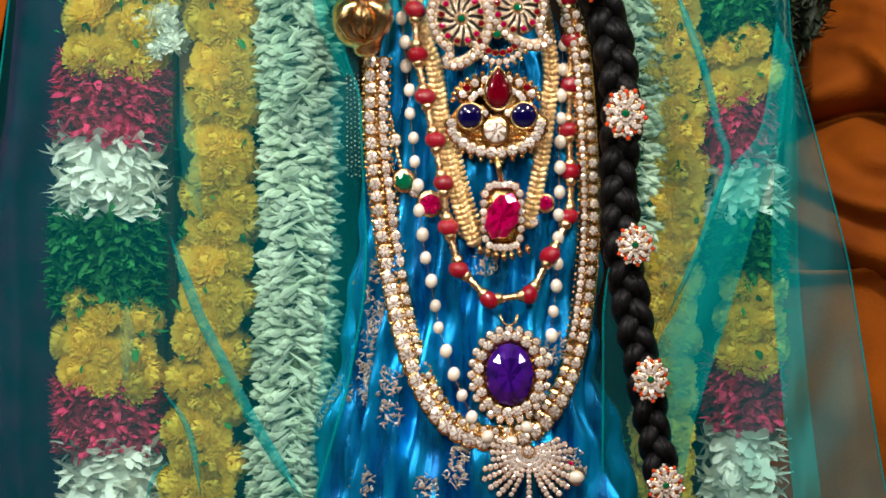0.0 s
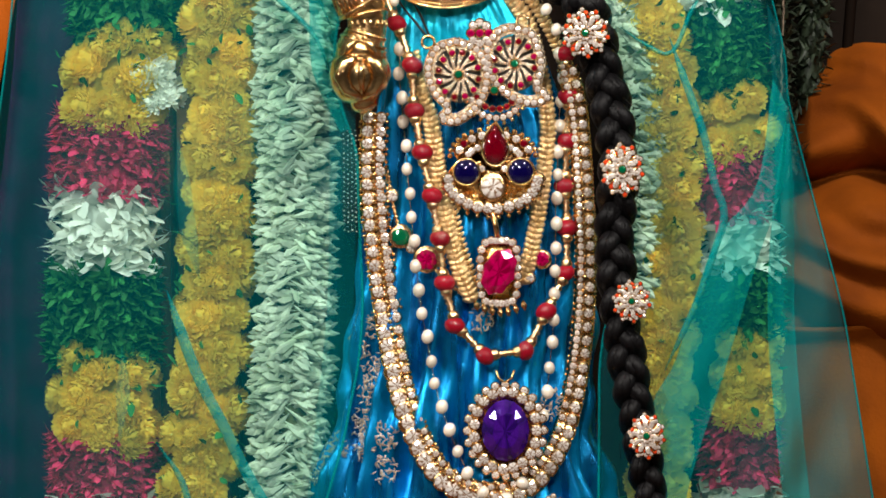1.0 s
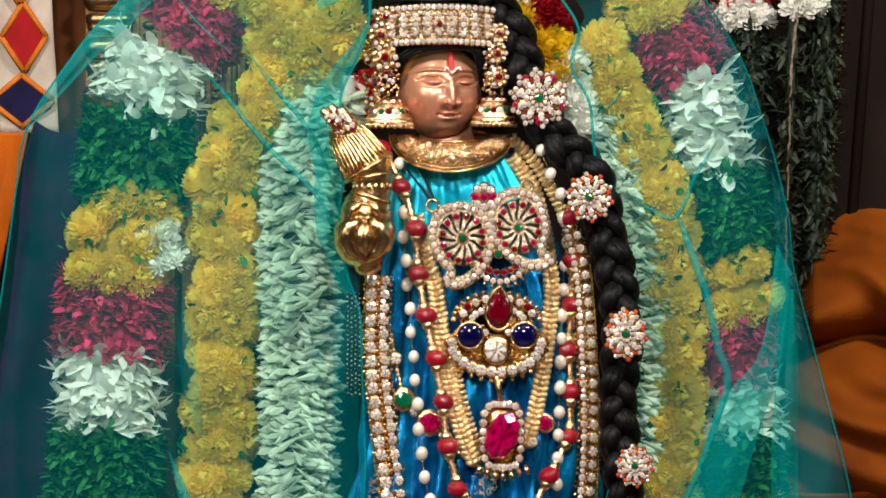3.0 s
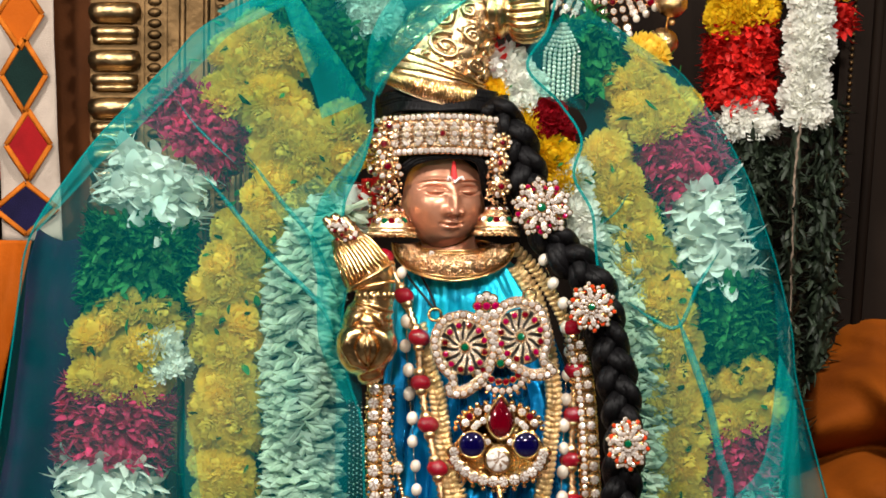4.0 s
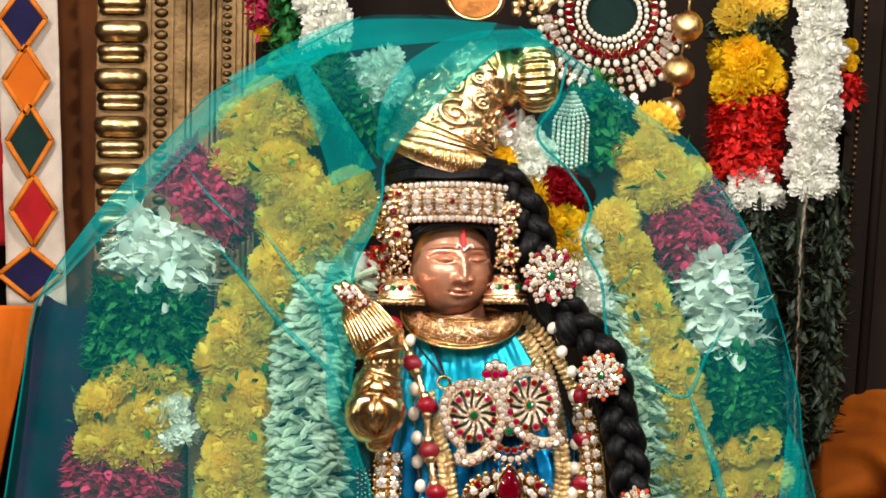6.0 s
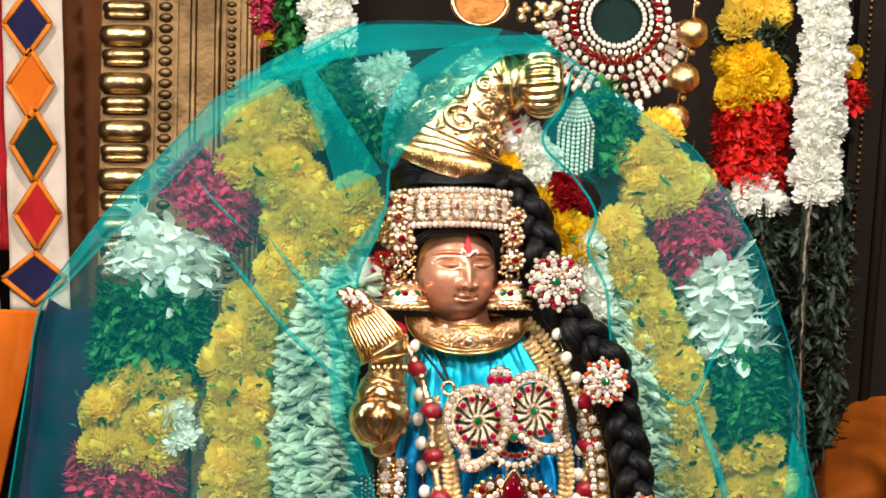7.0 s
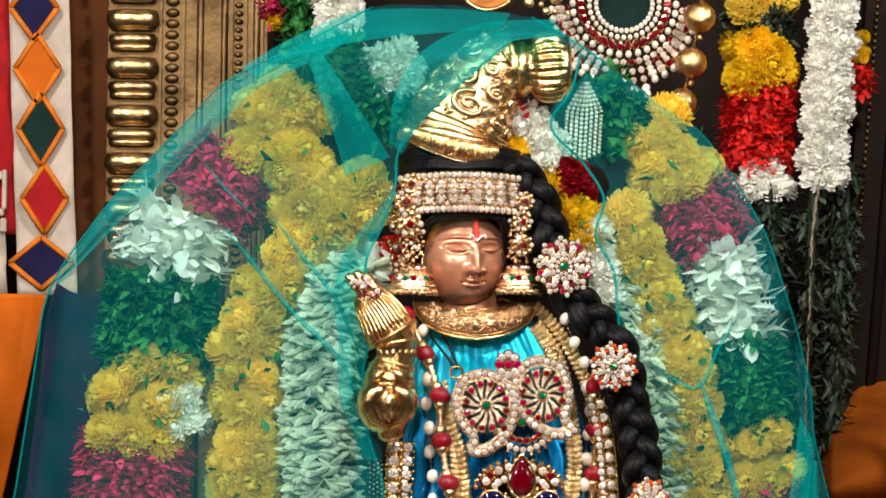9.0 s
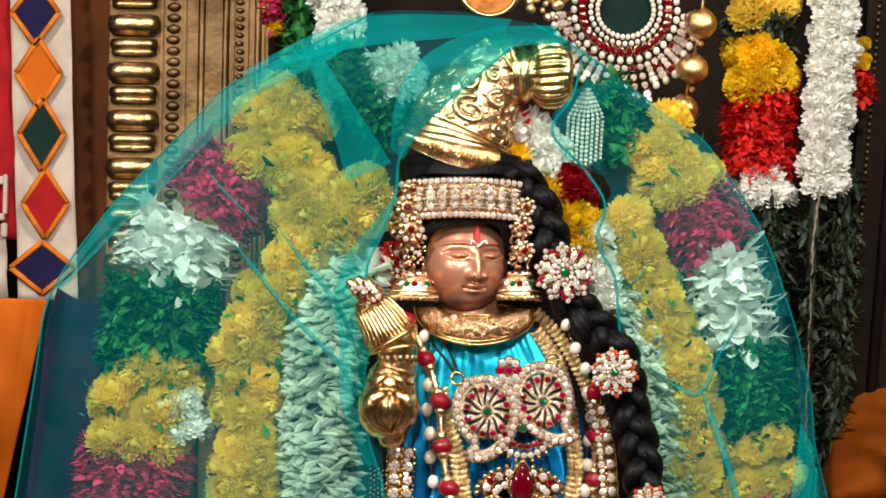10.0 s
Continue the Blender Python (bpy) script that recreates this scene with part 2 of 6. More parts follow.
def child(name, me, parent, m=None, label=""):
    """Hangs a mesh under a thing; m is its pose in the world (things stand unturned)."""
    ob = new(name, me)
    ob.parent = parent
    base = Vector((0, 0, 0))
    o = parent
    while o:
        if o.type != "EMPTY":
            break
        base += o.location
        o = o.parent
    ob.matrix_parent_inverse = Matrix.Translation(-base)
    if m is not None:
        ob.matrix_basis = m
    if label:
        ob["label"] = label
    return ob


def solo(name, me, label, category, group="", kind=""):
    return tagged(new(name, me), label, category, group, kind)


class Soup:
    """Collects vertices and faces of one mesh."""

    def __init__(self):
        self.v, self.f = [], []

    def add(self, verts, faces):
        n = len(self.v)
        self.v.extend([tuple(p) for p in verts])
        self.f.extend([tuple(i + n for i in f) for f in faces])
        return self

    def mesh(self, name, material, smooth=False):
        return mesh_of(name, self.v, self.f, material, smooth)

    def box(self, lo_corner, hi_corner, bevel=0.0):
        (a, b, c), (d, e, f) = lo_corner, hi_corner
        k = bevel
        if not k:
            v = [(x, y, z) for x in (a, d) for y in (b, e) for z in (c, f)]
            return self.add(v, [(0, 1, 3, 2), (4, 6, 7, 5), (0, 4, 5, 1), (2, 3, 7, 6), (0, 2, 6, 4), (1, 5, 7, 3)])
        bm = bmesh.new()
        bmesh.ops.create_cube(bm, size=1)
        for w in bm.verts:
            w.co = Vector(((a + d) / 2 + w.co.x * (d - a), (b + e) / 2 + w.co.y * (e - b), (c + f) / 2 + w.co.z * (f - c)))
        bmesh.ops.bevel(bm, geom=bm.edges[:], offset=k, segments=2, affect="EDGES")
        bm.verts.index_update()
        self.add([w.co[:] for w in bm.verts], [[w.index for w in q.verts] for q in bm.faces])
        bm.free()
        return self

    def tube(self, pts, radius, sides=8, squash=1.0, cap=True):
        """A tube along world points; radius a number or one for each; squash flattens it towards y."""
        pts = [Vector(p) for p in pts]
        n = len(pts)
        rad = [radius] * n if isinstance(radius, (int, float)) else list(radius)
        verts, faces = [], []
        for i, p in enumerate(pts):
            way = (pts[min(i + 1, n - 1)] - pts[max(i - 1, 0)])
            way = way.normalized() if way.length > 1e-9 else Vector((0, 0, 1))
            ref = Vector((0, 1, 0)) if abs(way.y) < 0.9 else Vector((1, 0, 0))
            a = way.cross(ref).normalized()
            b = a.cross(way).normalized()
            for k in range(sides):
                w = 2 * math.pi * k / sides
                verts.append(p + a * (math.cos(w) * rad[i]) + b * (math.sin(w) * rad[i] * squash))
        for i in range(n - 1):
            for k in range(sides):
                j = (k + 1) % sides
                faces.append((i * sides + k, i * sides + j, (i + 1) * sides + j, (i + 1) * sides + k))
        if cap:
            faces.append(tuple(range(sides - 1, -1, -1)))
            faces.append(tuple((n - 1) * sides + k for k in range(sides)))
        return self.add(verts, faces)

    def ball(self, c, r, seg=10, rings=7, squash=(1, 1, 1)):
        verts, faces = [], []
        for i in range(rings + 1):
            th = math.pi * i / rings
            for k in range(seg):
                w = 2 * math.pi * k / seg
                verts.append((c[0] + r * squash[0] * math.sin(th) * math.cos(w), c[1] + r * squash[1] * math.sin(th) * math.sin(w), c[2] + r * squash[2] * math.cos(th)))
        for i in range(rings):
            for k in range(seg):
                j = (k + 1) % seg
                faces.append((i * seg + k, (i + 1) * seg + k, (i + 1) * seg + j, i * seg + j))
        return self.add(verts, faces)


def petals(soup, origins, ways, normals, length, width, curl, rng, jitter=0.25):
    """Curved petals: base narrow, middle wide, tip pointed."""
    for o, w, n in zip(origins, ways, normals):
        side = w.cross(n)
        if side.length < 1e-6:
            continue
        side.normalize()
        nn = side.cross(w).normalized()
        L = length * (1 + jitter * rng.uniform(-1, 1))
        W = width * (1 + jitter * rng.uniform(-1, 1)) * 0.5
        c = curl * rng.uniform(0.3, 1.3)
        v = [o - side * W * 0.35, o + side * W * 0.35,
             o + w * L * 0.5 - side * W + nn * c * L * 0.10, o + w * L * 0.52 - nn * W * 0.35 + nn * c * L * 0.10, o + w * L * 0.5 + side * W + nn * c * L * 0.10,
             o + w * L * 0.85 - side * W * 0.62 + nn * c * L * 0.38, o + w * L * 0.85 + side * W * 0.62 + nn * c * L * 0.38,
             o + w * L + nn * c * L * 0.55]
        soup.add(v, [(0, 1, 3), (0, 3, 2), (1, 4, 3), (2, 3, 5), (3, 4, 6), (3, 6, 5), (5, 6, 7)])


def buds(soup, origins, ways, length, width, rng):
    """Slim closed florets with a swollen tip."""
    for o, w in zip(origins, ways):
        ref = Vector((0, 0, 1)) if abs(w.z) < 0.8 else Vector((1, 0, 0))
        a = w.cross(ref).normalized()
        b = a.cross(w)
        L, W = length * rng.uniform(0.7, 1.2), width * 0.5 * rng.uniform(0.75, 1.25)
        bend = (a * rng.uniform(-1, 1) + b * rng.uniform(-1, 1)) * L * 0.16
        v = [o]
        for s, r in ((0.45, 0.55), (0.8, 1.0)):
            c = o + w * L * s + bend * s * s
            v += [c + (a * math.cos(q) + b * math.sin(q)) * W * r for q in (0, 1.257, 2.513, 3.770, 5.027)]
        v.append(o + w * L + bend)
        f = [(0, 1 + (k + 1) % 5, 1 + k) for k in range(5)]
        f += [(1 + k, 1 + (k + 1) % 5, 6 + (k + 1) % 5, 6 + k) for k in range(5)]
        f += [(6 + k, 6 + (k + 1) % 5, 11) for k in range(5)]
        soup.add(v, f)


def around(curve, half, depth, n, rng, lean=0.35, front=1.9, inward=0.75):
    """Random starts and outward ways on a garland. curve rows: u, v, d; half: half width in plan units; depth: half depth in metres."""
    o, w, nn = [], [], []
    m = len(curve)
    for _ in range(n):
        x = rng.random() * (m - 1)
        i = min(int(x), m - 2)
        t = x - i
        c = curve[i] * (1 - t) + curve[i + 1] * t
        along = at(curve[i + 1][:2]) - at(curve[i][:2])
        along.normalize()
        side = along.cross(Vector((0, 1, 0))).normalized()
        a = rng.uniform(-front, front)
        out = side * math.sin(a) - Vector((0, 1, 0)) * math.cos(a)
        p = at(c[:2], c[2]) + side * (math.sin(a) * half * UNIT * inward) - Vector((0, 1, 0)) * (math.cos(a) * depth * inward)
        way = (out + along * rng.uniform(-lean, lean) * 1.6 + side * rng.uniform(-lean, lean) + Vector((0, rng.uniform(-lean, lean), 0))).normalized()
        o.append(p), w.append(way)
        nn.append((along * rng.choice((-1, 1)) + side * rng.uniform(-0.7, 0.7)).normalized())
    return o, w, nn


def chrysanthemum(name, material, count=190, rng=random.Random(5), wide=0.16, reach=0.46):
    """One pompon flower head of radius 1 that faces -y."""
    s = Soup()
    o, w, nn = [], [], []
    for k in range(count):
        y = 1 - 1.25 * (k + 0.5) / count
        a = k * 2.399963 + rng.uniform(-0.15, 0.15)
        r = math.sqrt(max(0.0, 1 - y * y))
        out = Vector((r * math.cos(a), -y, r * math.sin(a)))
        way = (out + Vector((rng.uniform(-0.3, 0.3), rng.uniform(-0.3, 0.15), rng.uniform(-0.3, 0.3)))).normalized()
        flat = 0.62 + 0.38 * r
        o.append(out * (0.56 * flat))
        w.append(way)
        nn.append(Vector((-math.cos(a) * y, -r - 0.2, -math.sin(a) * y)))
    petals(s, o, w, nn, reach, wide, 0.8, rng, 0.25)
    s.ball((0, 0.06, 0), 0.64, 14, 9, (1, 0.85, 1))
    return s.mesh(name, material)


def heads(parent, me, curve, half, depth, size, spacing, rng, name="flower", columns=3, label=""):
    """Sets flower heads over the front of a garland, in uneven rows."""
    pts = spline([tuple(c) for c in curve], step=spacing)
    for i, c in enumerate(pts):
        j = min(i, len(pts) - 2)
        along = (at(pts[j + 1][:2]) - at(pts[j][:2])).normalized()
        side = along.cross(Vector((0, 1, 0))).normalized()
        for k in range(columns):
            a = (k - (columns - 1) / 2) * (2.2 / max(1, columns - 0.4)) + rng.uniform(-0.16, 0.16) + (0.3 if i % 2 else -0.3) * (columns > 1)
            out = side * math.sin(a) - Vector((0, 1, 0)) * math.cos(a)
            p = at(c[:2], c[2]) + side * math.sin(a) * half * UNIT * 0.72 - Vector((0, 1, 0)) * math.cos(a) * depth * 0.8
            p += along * rng.uniform(-0.3, 0.3) * spacing * UNIT
            way = (out + along * rng.uniform(-0.4, 0.4) + side * rng.uniform(-0.2, 0.2)).normalized()
            turn = way.to_track_quat("-Y", "Z").to_matrix().to_4x4() @ Matrix.Rotation(rng.uniform(0, 6.28), 4, "Y")
            sc = size * UNIT * rng.uniform(0.82, 1.15)
            child(name, me, parent, Matrix.Translation(p) @ turn @ Matrix.Diagonal((sc, sc * rng.uniform(0.7, 1.0), sc, 1)), label)


def core(parent, curve, half, depth, material, name="core"):
    s = Soup()
    pts = [at(c[:2], c[2]) for c in curve]
    s.tube(pts, half * UNIT, 12, depth / (half * UNIT))
    return child(name, s.mesh(name, material, True), parent)


# ---- hall and shrine ----
def slab(name, a, b, material, label, category, bevel=0.0):
    return solo(name, Soup().box(a, b, bevel).mesh(name, material), label, category, kind="structure")


slab("floor", (-3, -5.2, -0.1), (3, 1.0, 0), STONE_GREY, "grey stone floor of the hall", "floor")
# unseen ceiling and side walls, added dark so that gold mirrors contrast
slab("ceiling", (-3, -5.2, 3.3), (3, 1.0, 3.4), ENCLOSURE, "unseen dark ceiling added to deepen reflections", "ceiling")
slab("wall_south", (-3, -5.4, 0), (3, -5.2, 3.3), ENCLOSURE, "unseen dark wall added to deepen reflections", "wall")
slab("wall_west", (-3.2, -5.2, 0), (-3, 1.0, 3.3), ENCLOSURE, "unseen dark wall added to deepen reflections", "wall")
slab("wall_east", (3, -5.2, 0), (3.2, 1.0, 3.3), ENCLOSURE, "unseen dark wall added to deepen reflections", "wall")
slab("wall_north", (-3, 0.75, 0), (3, 1.0, 3.3), DARK_WOOD, "dark brown wooden back wall of the shrine", "wall")
slab("altar", (-1.2, -0.34, 0), (1.2, 0.75, 0.93), BROWN_CLOTH, "altar platform covered with dark brown cloth", "altar", 0.01)


BRASS_BRIGHT = mat("rubbed_brass", (0.46, 0.31, 0.15), 0.34, 1.0, 0.45, 60, 0.5, 200)


def brass_pillar():
    """Embossed brass pilaster: a ribbed band, a beaded band and plain fields."""
    D = 0.42
    t = thing("brass_pillar", "embossed aged brass pilaster with ribbed and beaded bands", "pillar", where=at(up(320, 1400), D))
    x0, x1 = at(up(188, 200), D).x, at(up(470, 200), D).x
    s = Soup().box((x0, D, 0.93), (x1, D + 0.12, 2.6), 0.004)
    child("panel", s.mesh("panel", BRASS), t)
    rng = random.Random(3)
    a, b = at(up(196, 200), D).x, at(up(270, 200), D).x
    z, k = 1.2, 0
    while z < 2.2:
        h = (0.020, 0.007, 0.012, 0.007)[k % 4]
        s = Soup().tube([(a, D - 0.002, z), (a + 0.006, D - 0.006, z), (b - 0.006, D - 0.006, z), (b, D - 0.002, z)], h * 0.55, 10, 1.0)
        child("rib", s.mesh("rib", BRASS_BRIGHT, True), t)
        z += h + 0.0015
        k += 1
    for cx, r, step in ((302, 0.0065, 0.012), (420, 0.004, 0.009)):
        x = at(up(cx, 200), D).x
        s = Soup()
        z = 1.2
        while z < 2.2:
            s.ball((x + rng.uniform(-1, 1) * 0.0004, D - 0.001, z), r, 8, 5, (1.2, 0.7, 0.8))
            z += step
        child("beading", s.mesh("beading", BRASS, True), t)
        for e in (-1, 1):
            s = Soup().box((x + e * r * 1.9 - 0.0015, D - 0.004, 1.0), (x + e * r * 1.9 + 0.0015, D, 2.4))
            child("fillet", s.mesh("fillet", BRASS), t)
    for cx in (352, 395, 452):
        x = at(up(cx, 200), D).x
        s = Soup().tube([(x, D, 1.0), (x, D, 2.4)], 0.004, 8)
        child("moulding", s.mesh("moulding", BRASS, True), t)


brass_pillar()


def wood_post():
    D = 0.38
    t = thing("wooden_post", "dark brown wooden post with a row of brass beads", "post", where=at(up(1560, 1400), D))
    a, b = at(up(1558, 0), D), at(up(1500, 640), D)
    way = (b - a).normalized()
    side = way.cross(Vector((0, 1, 0)))
    side = side if side.x > 0 else -side
    p, q = a - way * 0.3, b + way * 0.34
    v = []
    for c in (p, q):
        for off, y in ((-0.012, 0), (0.35, 0), (0.35, 0.1), (-0.012, 0.1)):
            v.append(c + side * off + Vector((0, y, 0)))
    s = Soup().add(v, [(0, 1, 5, 4), (1, 2, 6, 5), (2, 3, 7, 6), (3, 0, 4, 7), (0, 3, 2, 1), (4, 5, 6, 7)])
    child("post", s.mesh("post", DARK_WOOD), t)
    for off in (0.026, 0.09):
        s = Soup().tube([p + side * off, q + side * off], 0.006, 8)
        child("moulding", s.mesh("moulding", DARK_WOOD, True), t)
    n = int((q - p).length / 0.0075)
    bead = Soup().ball((0, 0, 0), 0.0027, 8, 6).mesh("brass_bead", BRASS, True)
    for i in range(n):
        child("brass_bead", bead, t, Matrix.Translation(p + way * (0.0075 * i) + Vector((0, -0.002, 0))))


wood_post()


def cloth_grid(name, corner, nu, nv, shape, material, thick=0.002):
    """A hanging cloth: shape(s, t) gives a place; two skins, joined round the edge."""
    v = [shape(i / nu, j / nv) for j in range(nv + 1) for i in range(nu + 1)]
    n = len(v)
    v += [p + Vector((0, thick, 0)) for p in v]
    f, w = [], nu + 1
    for j in range(nv):
        for i in range(nu):
            a = j * w + i
            f.append((a, a + w, a + w + 1, a + 1))
            f.append((n + a, n + a + 1, n + a + w + 1, n + a + w))
    for i in range(nu):
        f.append((i, i + 1, n + i + 1, n + i))
        b = nv * w + i
        f.append((b + 1, b, n + b, n + b + 1))
    for j in range(nv):
        a, b = j * w, j * w + nu
        f.append((a + w, a, n + a, n + a + w))
        f.append((b, b + w, n + b + w, n + b))
    return mesh_of(name, v, f, material, True)


def banner():
    """Appliqué banner: cream border with cord-edged diamonds beside a red field."""
    D = 0.40
    t = thing("applique_banner", "cream cotton banner with coloured applique diamonds edged in orange cord", "banner", where=at(up(60, 540), D))

    def field(x0, x1, y0, y1, dd):
        def shape(s, q):
            x = x0 + (x1 - x0) * s + 22 * q * (y1 - y0) / 740.0
            y = y0 + (y1 - y0) * q
            p = at(up(x - 12, y), D + dd)
            return p + Vector((0, 0.004 * math.sin(s * 5 + q * 9) + 0.002 * math.sin(q * 31), 0))
        return shape
    child("border", cloth_grid("border", 0, 16, 60, field(18, 124, -260, 532, 0), COTTON), t)
    child("red_field", cloth_grid("red_field", 0, 12, 40, field(-220, 20, -260, 424, 0.004), RED_CLOTH), t)
    child("lower_field", cloth_grid("lower_field", 0, 10, 10, field(-220, 20, 420, 530, 0.004), COTTON), t)
    spec = [(62, -100, 42, 58, RED_CLOTH), (58, 22, 42, 58, NAVY_CLOTH), (64, 130, 40, 62, SATIN), (70, 238, 40, 66, GREEN_CLOTH), (77, 362, 40, 62, RED_CLOTH), (72, 475, 56, 46, NAVY_CLOTH)]
    for x, y, w, h, m in spec:
        c = [at(up(x + dx, y + dy), D - 0.008) for dx, dy in ((0, -h), (w, 0), (0, h), (-w, 0))]
        s = Soup().add(c + [p + Vector((0, 0.005, 0)) for p in c], [(0, 3, 2, 1), (4, 5, 6, 7), (0, 1, 5, 4), (1, 2, 6, 5), (2, 3, 7, 6), (3, 0, 4, 7)])
        d = child("diamond", s.mesh("diamond", m), t)
        s = Soup()
        for i in range(4):
            s.tube([c[i], (c[i] + c[(i + 1) % 4]) / 2, c[(i + 1) % 4]], 0.0030, 6, 0.5)
        child("cord", s.mesh("cord", ORANGE_TRIM, True), d)
    # bars for the lettering that cannot be read
    for x, y, w, h in ((-4, 320, 9, 8), (6, 345, 4, 40), (-6, 385, 12, 7), (4, 408, 6, 14)):
        p = at(up(x, y), D - 0.004)
        s = Soup().box((p.x - w * UNIT, D - 0.006, p.z - h * UNIT), (p.x + w * UNIT, D + 0.004, p.z + h * UNIT), 0.001)
        child("print", s.mesh("print", COTTON), t)


banner()


def hanging(name, label, box, D, material, fold=0.02, freq=5.0, seed=1.0, kind="", lean=0.0, slant=0.0):
    (x0, y0), (x1, y1) = box

    def shape(s, q):
        u, v = x0 + (x1 - slant * q - x0) * s, y0 + (y1 - y0) * q + lean * s
        n = noise.noise(Vector((u * 0.006 * freq * 0.3, v * 0.0035, seed))) + 0.5 * noise.noise(Vector((u * 0.02, v * 0.008, seed + 4)))
        r = abs(math.sin(u * 0.018 * freq / 5 + 2.2 * noise.noise(Vector((u * 0.003, v * 0.004, seed + 9)))))
        return at((u, v), D - fold * (n * 0.8 + r * 0.7))
    return solo(name, cloth_grid(name, 0, 70, 70, shape, material, 0.004), label, "cloth", kind=kind)


hanging("brown_curtain", "dark brown hanging cloth behind the banner", (up(100, -250), up(215, 1300)), 0.47, BROWN_CLOTH, 0.012, 5, 2)
hanging("orange_drape", "bright orange cloth hanging below the banner", ((-330, 312), (44, 760)), 0.36, SATIN, 0.02, 5, 3, lean=6, slant=90)


def velvet():
    """Orange velvet heaped beside the figure, with deep slanting folds."""
    def shape(s, q):
        u = 1385 + 480 * s
        top = ramp(u, [1385, 1405, 1435, 1532, 1700, 1865], [670, 612, 500, 384, 270, 190])
        v = top + (985 - top) * q
        w = v - 0.45 * u
        n = noise.noise(Vector((u * 0.0026, v * 0.0030, 7)))
        r = abs(math.sin(w * 0.0105 + 3.2 * n)) ** 0.8
        r2 = 0.5 + 0.5 * math.sin(w * 0.055 + 4.0 * noise.noise(Vector((u * 0.005, v * 0.005, 3))))
        return at((u, v), 0.37 - 0.10 * r - 0.020 * r2 - 0.05 * q + 0.10 * (1 - q) ** 3)
    solo("velvet_cloth", cloth_grid("velvet_cloth", 0, 110, 110, shape, VELVET, 0.004), "crumpled orange velvet cloth with deep folds", "cloth")

    def front(s, q):
        u, v = 1330 + 560 * s, 948 + 560 * q + 10 * math.sin(s * 7)
        n = noise.noise(Vector((u * 0.01, v * 0.003, 17)))
        return at((u, v), 0.27 - 0.012 * n - 0.02 * math.exp(-(q * 30) ** 2))
    solo("orange_cover", cloth_grid("orange_cover", 0, 60, 60, front, VELVET, 0.004), "orange velvet cover hanging over the step", "cloth")


velvet()
slab("step", (0.36, 0.30, 0.93), (1.2, 0.75, 1.215), DARK_WOOD, "dark wooden step behind the figure", "step", 0.004)


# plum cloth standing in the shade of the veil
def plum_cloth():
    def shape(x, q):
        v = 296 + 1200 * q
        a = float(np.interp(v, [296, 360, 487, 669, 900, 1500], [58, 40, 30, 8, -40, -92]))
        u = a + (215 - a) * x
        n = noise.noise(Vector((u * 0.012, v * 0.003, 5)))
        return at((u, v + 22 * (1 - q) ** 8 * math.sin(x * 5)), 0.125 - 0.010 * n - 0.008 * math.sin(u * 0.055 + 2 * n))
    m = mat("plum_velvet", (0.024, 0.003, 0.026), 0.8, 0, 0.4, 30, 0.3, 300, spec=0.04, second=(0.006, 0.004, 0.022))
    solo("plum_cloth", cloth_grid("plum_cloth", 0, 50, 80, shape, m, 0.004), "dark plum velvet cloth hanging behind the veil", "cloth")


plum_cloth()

# ---- garlands ----
MUM = chrysanthemum("flower", YELLOW, 340, random.Random(5), 0.17, 0.34)
MUM_DEEP = chrysanthemum("marigold", DEEP_YELLOW, 200, random.Random(8), 0.24, 0.38)
MUM_WHITE = chrysanthemum("white_flower", WHITE, 60, random.Random(9), 0.36, 0.55)
MUM_RED = chrysanthemum("red_flower", mat("dark_red_petal", (0.36, 0.004, 0.012), 0.5, 0, 0.3, 60, 0.2, 300, spread=0.2, spec=0.25, thin=0.2), 200, random.Random(12), 0.26, 0.36)
RNG = random.Random(11)


